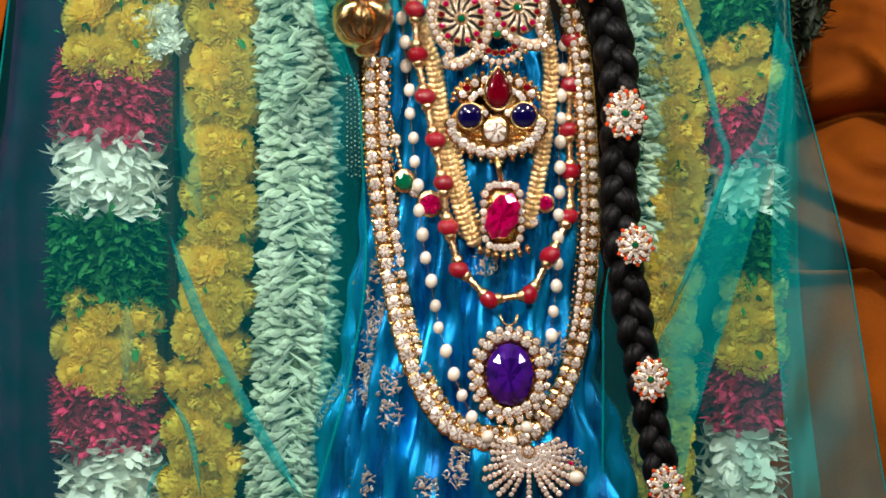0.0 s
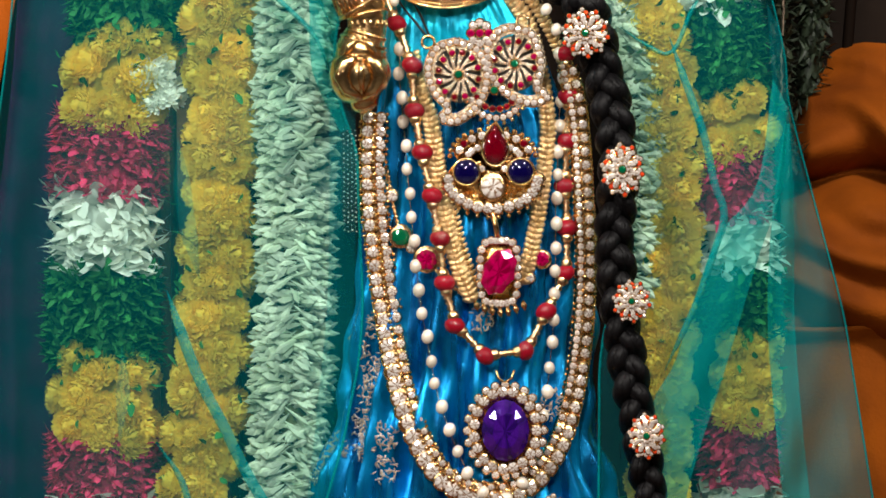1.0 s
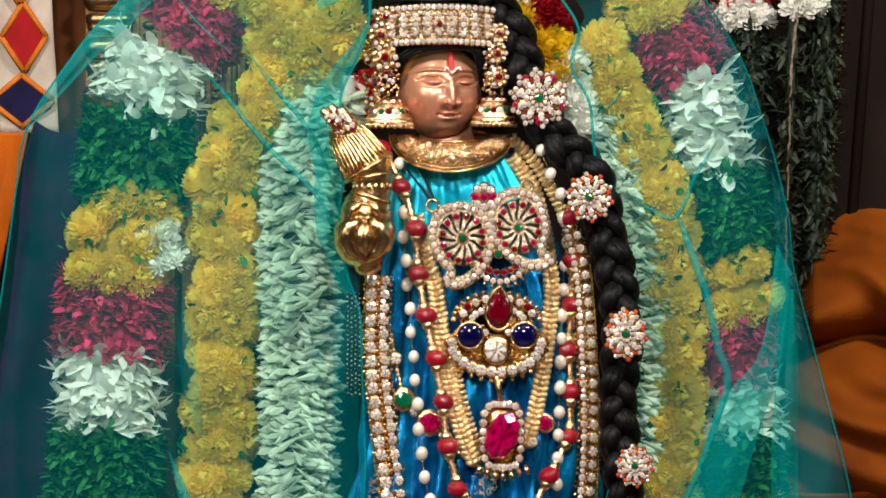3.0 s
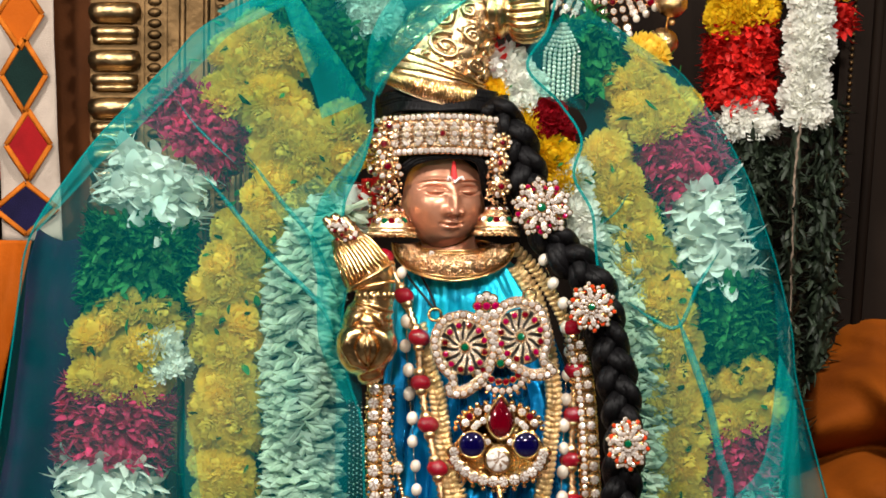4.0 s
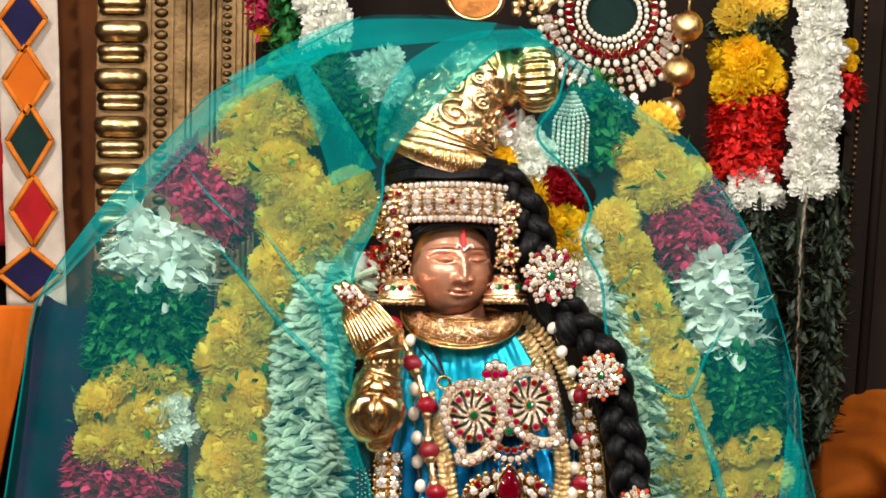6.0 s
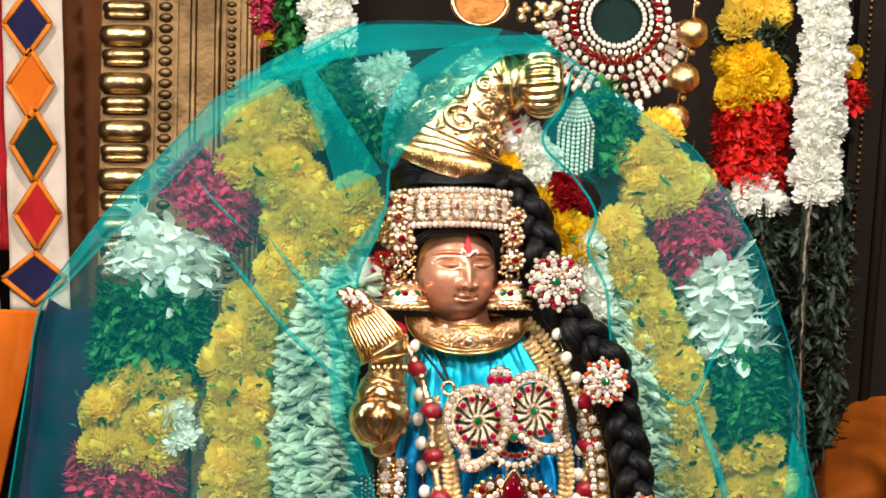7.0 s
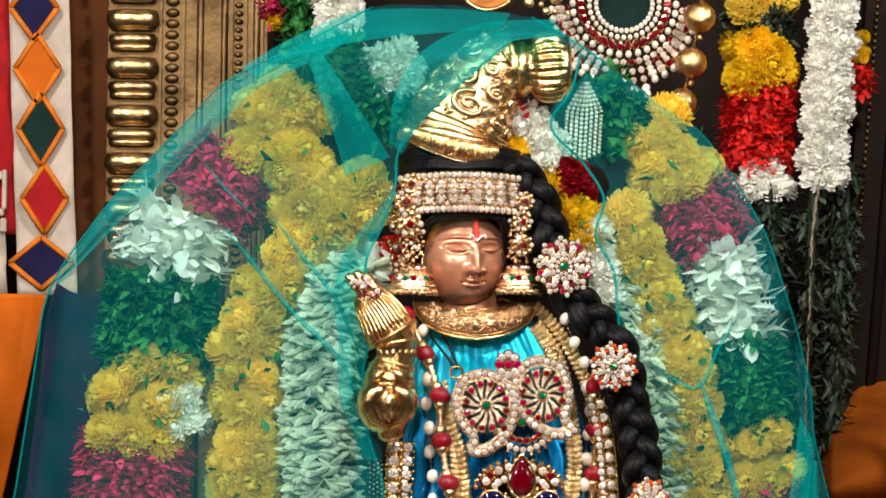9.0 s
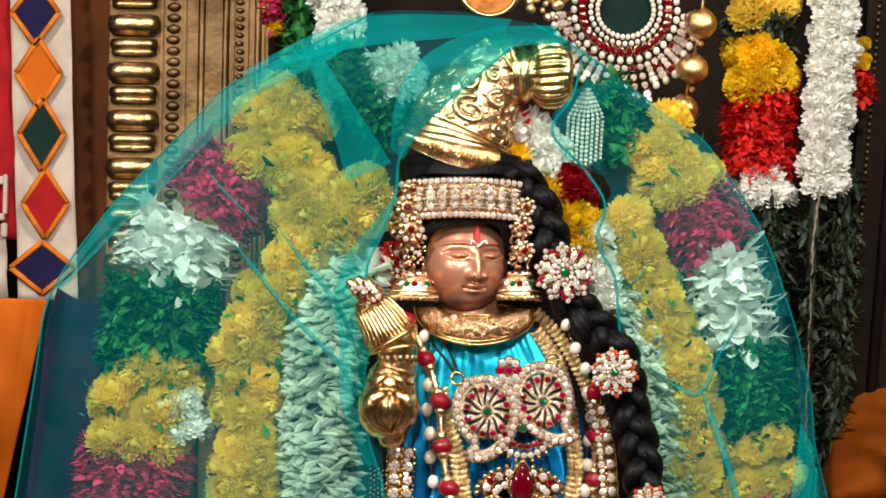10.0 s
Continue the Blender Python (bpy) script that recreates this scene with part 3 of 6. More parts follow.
def segment(t, sort, pts, half, D=0.045, depth=0.042):
    """One band of a garland: its core and its petals or flowers."""
    c = spline([(*p, D) for p in pts], count=10)
    length = float(np.sum(np.linalg.norm(np.diff(c[:, :2], axis=0), axis=1)))
    area = length * 2 * half
    if sort in ("yellow", "deep_yellow"):
        core(t, c, half * 0.66, depth * 0.66, YELLOW if sort == "yellow" else DEEP_YELLOW)
        heads(t, MUM if sort == "yellow" else MUM_DEEP, c, half, depth, 44 if half > 50 else half * 0.8, 52 if half > 50 else half, RNG, "flower" if sort == "yellow" else "marigold",
              columns=4 if half > 90 else 3 if half > 50 else 2)
        if D < 0.1:
            s = Soup()
            o, w, nn = around(c, half, depth, int(length / 14), RNG, 0.8, 1.4, 1.0)
            petals(s, o, w, nn, 24 * UNIT, 12 * UNIT, 0.7, RNG, 0.4)
            child("leaf_mass", s.mesh("leaf_mass", LEAF), t, label="small green leaf tips")["kind"] = "stuff"
        return
    if sort == "red_mum":
        core(t, c, half * 0.66, depth * 0.66, SCARLET)
        heads(t, MUM_RED, c, half, depth, half * 0.62, half * 0.5, RNG, "red_flower", 2)
        return
    if sort == "white_mum":
        core(t, c, half * 0.66, depth * 0.66, WHITE)
        heads(t, MUM_WHITE, c, half, depth, 30, 30, RNG, "white_flower", 3)
        return
    slim = 0.5 if sort == "cream" else 0.72
    core(t, c, half * slim, depth * slim, {"green": LEAF, "dark": DARK_LEAF, "red": CRIMSON, "scarlet": SCARLET, "white": WHITE}.get(sort, STEM))
    s = Soup()
    if sort == "cream":
        o, w, nn = around(c, half, depth, int(area / 78), RNG, 0.2, 1.5, 0.60)
        o2, w2 = [], []
        for p, x in zip(o, w):
            sgn = 1 if x.x + RNG.uniform(-0.25, 0.25) > 0 else -1
            w2.append(Vector((sgn * RNG.uniform(0.6, 1.0) + 0.4 * x.x, RNG.uniform(-0.75, -0.02), RNG.uniform(-0.95, 0.55))).normalized())
            o2.append(p - w2[-1] * (18 * UNIT))
        buds(s, o2, w2, (27 + half * 0.46) * UNIT, 14.0 * UNIT, RNG)
        child("tuberose_mass", s.mesh("tuberose_mass", CREAM), t, label="cream tuberose buds")["kind"] = "stuff"
        return
    L, W, dens, material, name, lean = {
        "red": (26, 14, 5.5, CRIMSON, "crimson_mass", 0.5), "scarlet": (26, 12, 6.5, SCARLET, "scarlet_mass", 0.5),
        "white": (44, 29, 6.5, WHITE, "white_mass", 0.45), "green": (31, 14, 6.5, LEAF, "green_mass", 0.8), "dark": (34, 11, 4.5, DARK_LEAF, "withered_mass", 0.9)}[sort]
    o, w, nn = around(c, half, depth, int(area / (L * W) * dens * 1.5), RNG, lean, 1.9, 0.58 if sort == "white" else 0.74)
    petals(s, o, w, nn, L * UNIT, W * UNIT, 0.8, RNG, 0.35)
    child(name, s.mesh(name, material, sort == "white"), t)["kind"] = "stuff"


def hang(t, p):
    """A thread up to the lintel."""
    s = Soup().tube([p, Vector((p.x, p.y, 2.24))], 0.0012, 6)
    child("thread", s.mesh("thread", THREAD, True), t)


slab("lintel", (-1.5, 0.15, 2.23), (1.5, 0.5, 2.4), DARK_WOOD, "dark wooden lintel over the shrine", "lintel", 0.004)


def garland(label, segs, D=0.062, depth=0.042, group="garlands over the figure", name="flower_garland"):
    t = thing(name, label, "garland", group, where=at(segs[0][1][0], D))
    for sort, pts, half in segs:
        segment(t, sort, pts, half, D, depth)
    if D > 0.2:
        top = min((p for _, pts, _ in segs for p in pts), key=lambda p: p[1])
        hang(t, at(top, D))
    return t


garland("thick garland banded in crimson, white, green and yellow flowers", [
    ("green", [(190, 1500), (190, 1410)], 110), ("white", [(190, 1410), (186, 1255)], 105), ("red", [(182, 1268), (180, 1140)], 112),
    ("yellow", [(180, 1130), (184, 1015)], 112), ("green", [(183, 1010), (185, 845)], 116), ("white", [(185, 845), (190, 705)], 112),
    ("red", [(192, 712), (202, 572)], 116), ("yellow", [(205, 560), (228, 450)], 112), ("white_mum", [(274, 500), (290, 540)], 42), ("green", [(228, 440), (246, 280)], 114),
    ("white", [(246, 280), (288, 170)], 112), ("red", [(315, 160), (385, 75)], 108), ("yellow", [(410, 62), (470, -25)], 92),
    ("green", [(490, -60), (590, -85)], 72), ("green", [(565, -70), (625, -30), (660, 15)], 56), ("white_mum", [(642, -118), (654, -62)], 56)])
garland("thick garland banded in yellow, crimson, white and green flowers", [
    ("green", [(1310, 1500), (1308, 1400)], 75), ("white", [(1308, 1400), (1310, 1235)], 70), ("red", [(1310, 1238), (1318, 1112)], 72),
    ("yellow", [(1320, 1100), (1325, 985)], 62), ("green", [(1325, 975), (1320, 850)], 70), ("white", [(1315, 850), (1305, 765)], 72),
    ("red", [(1300, 765), (1300, 645)], 74), ("yellow", [(1305, 625), (1302, 560)], 72), ("green", [(1300, 545), (1276, 390)], 72),
    ("white", [(1268, 390), (1228, 225)], 76), ("red", [(1225, 220), (1172, 118)], 84), ("yellow", [(1155, 100), (1105, 25)], 78), ("green", [(1065, 50), (1000, -70)], 58)])
garland("long garland of yellow chrysanthemums", [
    ("yellow", [(340, 1490), (350, 1280), (378, 980), (398, 700), (405, 500), (420, 360), (475, 250), (550, 175), (620, 125)], 72), ("yellow", [(468, 60), (500, 150)], 62)], 0.05, 0.04)
garland("long garland of yellow chrysanthemums", [
    ("yellow", [(1160, 1490), (1165, 1300), (1172, 1050), (1182, 900), (1186, 750), (1182, 600), (1176, 470), (1140, 370), (1085, 260), (1050, 170)], 54)], 0.05, 0.036)
garland("thick garland of cream tuberose buds", [
    ("cream", [(480, 1490), (495, 1330), (522, 1000), (530, 700), (525, 550), (522, 430), (545, 330), (585, 250)], 66)], 0.03, 0.036)
garland("thin garland of cream tuberose buds", [
    ("cream", [(1128, 900), (1132, 700), (1136, 600), (1130, 500), (1100, 420), (1078, 340), (1060, 290)], 46)], 0.03, 0.02)

# garlands hung from the shrine behind the figure
garland("thick garland banded in scarlet, yellow and dark green", [
    ("yellow", [up(1340, -60), up(1342, 15)], 74), ("dark", [up(1342, 25), up(1344, 92)], 70), ("deep_yellow", [up(1344, 108), up(1344, 142)], 70),
    ("scarlet", [up(1342, 162), up(1340, 315)], 74), ("white_mum", [up(1342, 325), up(1350, 350)], 56), ("dark", [up(1352, 360), up(1362, 520)], 38)], 0.30, 0.04, "garlands on the shrine")
garland("slender garland of white flowers on a thread", [
    ("white_mum", [up(1478, -60), up(1466, 150), up(1454, 330)], 42), ("dark", [up(1440, 350), up(1428, 560), up(1415, 760), up(1430, 900)], 14)], 0.28, 0.026, "garlands on the shrine")
t = thing("cord_tail", "knotted pale cotton cord hanging below the white garland", "cord", where=at(up(1440, 350), 0.25))
rng = random.Random(51)
line = spline([up(1450, 330), up(1436, 420), up(1430, 540), up(1424, 660), up(1420, 790)], step=9)
s = Soup().tube([at((u + rng.uniform(-2, 2), v), 0.25) for u, v in line], [0.0006 + 0.0011 * rng.random() for _ in line], 6)
child("strand", s.mesh("strand", mat("dusty_cotton_cord", (0.20, 0.15, 0.11), 0.9, 0, 0.5, 200, 0.4, 700, spec=0.05), True), t)
garland("narrow garland of withered green leaves", [("dark", [up(1385, 380), up(1378, 600), up(1400, 820)], 26)], 0.34, 0.02, "garlands on the shrine")
garland("narrow garland of withered green leaves", [("dark", [up(1492, 300), up(1480, 560), up(1462, 800)], 26)], 0.35, 0.02, "garlands on the shrine")
garland("garland of white flowers", [("white_mum", [up(592, -60), up(596, 60)], 50)], 0.28, 0.03, "garlands on the shrine")
garland("narrow garland of green leaves", [("green", [up(528, -60), up(530, 90)], 24)], 0.30, 0.02, "garlands on the shrine")
garland("small red and yellow flower garland", [("red", [up(485, -60), up(488, 45)], 24), ("deep_yellow", [up(488, 45), up(488, 60)], 18)], 0.33, 0.02, "garlands on the shrine")
garland("red and yellow flower garland", [("deep_yellow", [up(1524, 80), up(1524, 120)], 18), ("scarlet", [up(1522, 130), up(1518, 190)], 20)], 0.33, 0.015, "garlands on the shrine")
garland("garland of yellow and white flowers behind the figure's neck", [
    ("scarlet", [up(908, 205), up(915, 235)], 34), ("white_mum", [up(925, 235), up(965, 285)], 40), ("deep_yellow", [up(905, 290), up(945, 330)], 48),
    ("red_mum", [up(996, 326), up(998, 352)], 54), ("deep_yellow", [up(965, 360), up(1015, 430)], 52), ("white_mum", [up(1035, 425), up(1052, 540)], 50)], 0.032, 0.03)
garland("red and white flowers beside the figure's ear", [("white", [up(655, 440), up(655, 500)], 26), ("scarlet", [up(684, 430), up(682, 510)], 18)], 0.045, 0.02)


# ---- veil ----
LEFT_OUT = ([-205, -191, -125, -68, 43, 155, 306, 487, 669, 900, 1480], [640, 560, 476, 357, 250, 145, 40, 16, -10, -60, -110])
LEFT_IN = ([-205, -170, -153, -146, -100, -50, 0, 45, 62, 90, 170, 240, 300, 370, 420, 480, 540, 640, 900, 1000, 1170, 1350, 1480],
           [720, 830, 955, 858, 803, 748, 696, 662, 656, 659, 640, 604, 602, 612, 604, 596, 604, 636, 645, 640, 605, 550, 520])
RIGHT_IN = ([-205, -170, -153, -120, -78, -27, 13, 60, 84, 112, 172, 213, 272, 372, 500, 700, 900, 1000, 1480],
            [720, 830, 955, 978, 986, 932, 926, 950, 1018, 1035, 1005, 1011, 1046, 1050, 1096, 1100, 1088, 1066, 1060])
RIGHT_OUT = ([-205, -182, -143, -79, 19, 59, 188, 347, 466, 560, 746, 926, 1277, 1480], [760, 915, 976, 1057, 1198, 1229, 1311, 1363, 1393, 1400, 1449, 1497, 1553, 1590])


def veil_depth(u, v, s):
    """s: 0 at the outer edge, 1 at the opening."""
    d = -0.060 * math.sin(math.pi * min(1, 0.26 + 0.48 * s)) ** 0.7 + 0.14 * max(0, 1 - s / 0.06) ** 2
    d -= 0.016 * max(0, 1 - max(0, v + 40) / 120.0) * min(1, s * 2)
    d += 0.10 * max(0, (-110 - v) / 95.0) ** 1.5
    n = noise.noise(Vector((u * 0.004, v * 0.002, 1.5)))
    d += 0.006 * math.sin(u * 0.03 + v * 0.008 + 5 * n) * min(1, max(0.15, (v - 100) / 500)) + 0.006 * n
    return d


def veil_sheet(outer, inner, name):
    rows = np.concatenate([np.linspace(-205, -100, 22), np.linspace(-95, 1480, 150)])
    n = 70
    verts, faces = [], []
    for v in rows:
        a, b = ramp(v, *outer), ramp(v, *inner)
        for i in range(n + 1):
            s = i / n
            u = a + (b - a) * s
            verts.append(at((u, v), veil_depth(u, v, s)))
    w = n + 1
    for j in range(len(rows) - 1):
        for i in range(n):
            k = j * w + i
            faces.append((k, k + 1, k + w + 1, k + w))
    return mesh_of(name, verts, faces, VEIL, True)


def veil_fold(t, pts, width, lift=0.004, material=None):
    """A pleat lying on the veil: cloth doubled over, rounded across."""
    c = spline(pts, step=14)
    verts, faces = [], []
    k = 5
    for i, (u, v, *wd) in enumerate(c):
        j = min(i, len(c) - 2)
        du, dv = c[j + 1][0] - c[j][0], c[j + 1][1] - c[j][1]
        q = math.hypot(du, dv) or 1
        nu, nv = -dv / q, du / q
        wide = (wd[0] if wd else width) * min(1.0, (i + 0.4) / 6, (len(c) - i - 0.6) / 6)
        left = u < 850
        for m in range(k):
            x = m / (k - 1) - 0.5
            uu, vv = u + nu * x * wide, v + nv * x * wide
            a = ramp(vv, *(LEFT_OUT if left else RIGHT_OUT))
            b = ramp(vv, *(LEFT_IN if left else RIGHT_IN))
            s = min(1, max(0, (uu - a) / (b - a)))
            verts.append(at((uu, vv), veil_depth(uu, vv, s) - lift * (1.2 - 3 * x * x)))
    for i in range(len(c) - 1):
        for m in range(k - 1):
            p = i * k + m
            faces.append((p, p + 1, p + k + 1, p + k))
    child("fold", mesh_of("fold", verts, faces, material or VEIL_FOLD, True), t)


def veil_patch(t, edge_a, edge_b, lift=0.003, material=None, name="doubled_fold"):
    """Cloth lying double on the veil, between two edges of the plan."""
    n, m = 40, 16
    a, b = spline(edge_a, count=n), spline(edge_b, count=n)
    verts, faces = [], []
    for i in range(n):
        for j in range(m + 1):
            x = j / m
            u, v = a[i] * (1 - x) + b[i] * x
            left = u < 850 or v < -90
            o, e = ramp(v, *(LEFT_OUT if left else RIGHT_OUT)), ramp(v, *(LEFT_IN if left else RIGHT_IN))
            k = min(1, max(0.12, (u - o) / ((e - o) or 1)))
            ripple = 0.0012 * math.sin(x * 9 + i * 0.12) + 0.002 * math.sin(math.pi * x)
            verts.append(at((u, v), veil_depth(u, v, k) - lift - ripple))
    for i in range(n - 1):
        for j in range(m):
            p = i * (m + 1) + j
            faces.append((p, p + 1, p + m + 2, p + m + 1))
    child(name, mesh_of(name, verts, faces, material or VEIL_DOUBLE, True), t)


def hem(t, outer, v0, v1, width=9):
    pts = [(ramp(v, *outer), v) for v in np.linspace(v0, v1, 26)]
    c = spline(pts, step=12)
    s = Soup()
    inner = outer in (LEFT_IN, RIGHT_IN)
    path = [at((u, v), veil_depth(u, v, 1.0 if inner else 0.0) - 0.001) for u, v in c]
    s.tube(path, width * UNIT * 0.5, 6)
    child("hem", s.mesh("hem", VEIL_FOLD, True), t)


def veil():
    t = thing("organza_veil", "sheer teal green organza veil draped over garlands and crown", "veil", where=at((700, 1480), 0))
    child("sheet", veil_sheet(LEFT_OUT, LEFT_IN, "sheet"), t)
    child("sheet", veil_sheet(RIGHT_OUT, RIGHT_IN, "sheet"), t)
    for o, a, b in ((LEFT_IN, -140, 1480), (RIGHT_IN, -120, 1480), (LEFT_OUT, -200, 1480), (RIGHT_OUT, -185, 1480)):
        hem(t, o, a, b, 5 if o in (LEFT_IN, RIGHT_IN) else 4)
    veil_fold(t, [mid(345, 190), mid(400, 255), mid(470, 340), mid(560, 430), mid(590, 500)], 9)
    veil_fold(t, [mid(430, 165), mid(490, 245), mid(550, 320), mid(598, 430)], 8)
    veil_fold(t, [mid(300, 60), mid(345, 120), mid(420, 190)], 6)
    veil_fold(t, [lo(300, 420), lo(350, 560), lo(400, 660), lo(450, 760), lo(530, 890)], 20)
    veil_fold(t, [lo(280, 690), lo(330, 770), lo(352, 890)], 12)
    veil_fold(t, [lo(250, 900), lo(272, 845), lo(300, 825)], 14)
    veil_fold(t, [lo(320, 150), lo(335, 290), lo(358, 400)], 30, 0.002, VEIL)
    veil_fold(t, [lo(220, 520), lo(222, 600), lo(216, 690)], 26, 0.002, VEIL)
    # the rims, where the cloth turns back on itself
    rows = np.linspace(-165, 290, 14)
    veil_patch(t, [(ramp(v, *LEFT_OUT) + 1, v) for v in rows], [(ramp(v, *LEFT_OUT) + ramp(v, [-165, 120, 290], [52, 46, 8]), v + 12) for v in rows], 0.002)
    rows = np.linspace(-165, 330, 14)
    veil_patch(t, [(ramp(v, *RIGHT_OUT) - 1, v) for v in rows], [(ramp(v, *RIGHT_OUT) - 30, v) for v in rows], 0.002, VEIL)
    rows = np.linspace(120, 600, 14)
    veil_patch(t, [(ramp(v, *LEFT_IN) - 1, v) for v in rows], [(ramp(v, *LEFT_IN) - ramp(v, [120, 200, 330, 480, 600], [4, 40, 62, 40, 14]), v + 6) for v in rows], 0.002)
    # over the crown, the turned corner beside it, and the top of the drape
    veil_patch(t, [(664, 62), (700, -2), (748, -52), (803, -102), (858, -142), (952, -150)], [(640, 40), (648, -40), (680, -105), (740, -150), (820, -176), (930, -182)])
    veil_patch(t, [up(540, 122), up(566, 200), up(590, 268), up(604, 322)], [up(566, 106), up(606, 170), up(650, 235), up(684, 290)])
    veil_patch(t, [up(420, 128), up(520, 72), up(632, 30), up(780, 26), up(900, 34)], [up(450, 150), up(540, 105), up(640, 82), up(760, 70), up(880, 62)], 0.004)
    veil_patch(t, [(982, -80), (930, -27), (926, 13), (950, 58), (1016, 82)], [(1050, -75), (1012, -20), (1000, 30), (1012, 58), (1030, 82)], 0.003, VEIL)
    veil_patch(t, [mid(470, 250), mid(530, 330), mid(575, 420), mid(592, 520)], [mid(560, 200), mid(600, 290), mid(600, 380), mid(603, 500)], 0.003, VEIL)
    veil_fold(t, [mid(1050, 290), mid(1085, 265), mid(1110, 225)], 8)
    veil_fold(t, [mid(1100, 420), mid(1150, 455), mid(1195, 468), mid(1230, 395), mid(1270, 330)], 8)
    veil_fold(t, [mid(1190, 440), mid(1215, 510), mid(1250, 610), mid(1270, 700), lo(1288, 290), lo(1250, 400)], 14)
    veil_patch(t, [lo(1372, 40), lo(1345, 230), lo(1272, 330), lo(1205, 540), lo(1160, 640), lo(1150, 900)], [lo(1398, 90), lo(1392, 230), lo(1352, 350), lo(1292, 560), lo(1232, 760), lo(1210, 900)])
    veil_patch(t, [lo(1392, 120), lo(1372, 300), lo(1368, 480), lo(1388, 700), lo(1412, 900)], [lo(1404, 120), lo(1412, 300), lo(1416, 480), lo(1436, 700), lo(1462, 900)], 0.004)
    veil_patch(t, [lo(1402, 120), lo(1410, 300), lo(1414, 480), lo(1434, 700), lo(1460, 900)], [lo(1418, 170), lo(1464, 330), lo(1506, 500), lo(1543, 700), lo(1580, 900)], 0.003, VEIL)
    veil_patch(t, [mid(1390, 440), mid(1400, 560), mid(1410, 700), mid(1420, 800)], [mid(1362, 380), mid(1372, 520), mid(1378, 680), mid(1390, 800)], 0.003, VEIL)
    veil_fold(t, [lo(1290, 300), lo(1240, 440), lo(1185, 560)], 12, 0.005)
    rng = random.Random(41)
    s = Soup()
    for i in range(4):
        for j in range(22):
            u, v = 614 + 7 * i + rng.uniform(-0.8, 0.8) - 0.02 * j, 600 + 8.5 * j + 3 * (i % 2)
            s.ball(at((u, v), -0.062), (1.5 if j % 4 else 0.8) * UNIT, 6, 4)
    child("sequin_rows", s.mesh("sequin_rows", SILVER_THREAD, True), t, label="tiny silver sequins")["kind"] = "stuff"
    veil_fold(t, [lo(612, 20), lo(610, 400), lo(590, 640), lo(560, 900)], 46, 0.003, VEIL)


veil()


# ---- the figure ----
def chest(v):
    """Centre, half width and half depth of the dressed body at height v of the plan."""
    return (ramp(v, [330, 420, 600, 900, 1150, 1350, 1500], [800, 815, 842, 846, 824, 828, 830]),
            ramp(v, [330, 360, 420, 600, 900, 1150, 1350, 1500], [70, 98, 128, 168, 196, 222, 270, 290]),
            ramp(v, [330, 420, 600, 1000, 1500], [0.035, 0.05, 0.055, 0.06, 0.085]))


def skin(u, v, lift=0.0):
    """Depth of the dress's front at a place of the plan, less lift."""
    c, w, d = chest(v)
    x = min(0.98, abs(u - c) / w)
    return -d * math.sqrt(1 - x * x) - lift


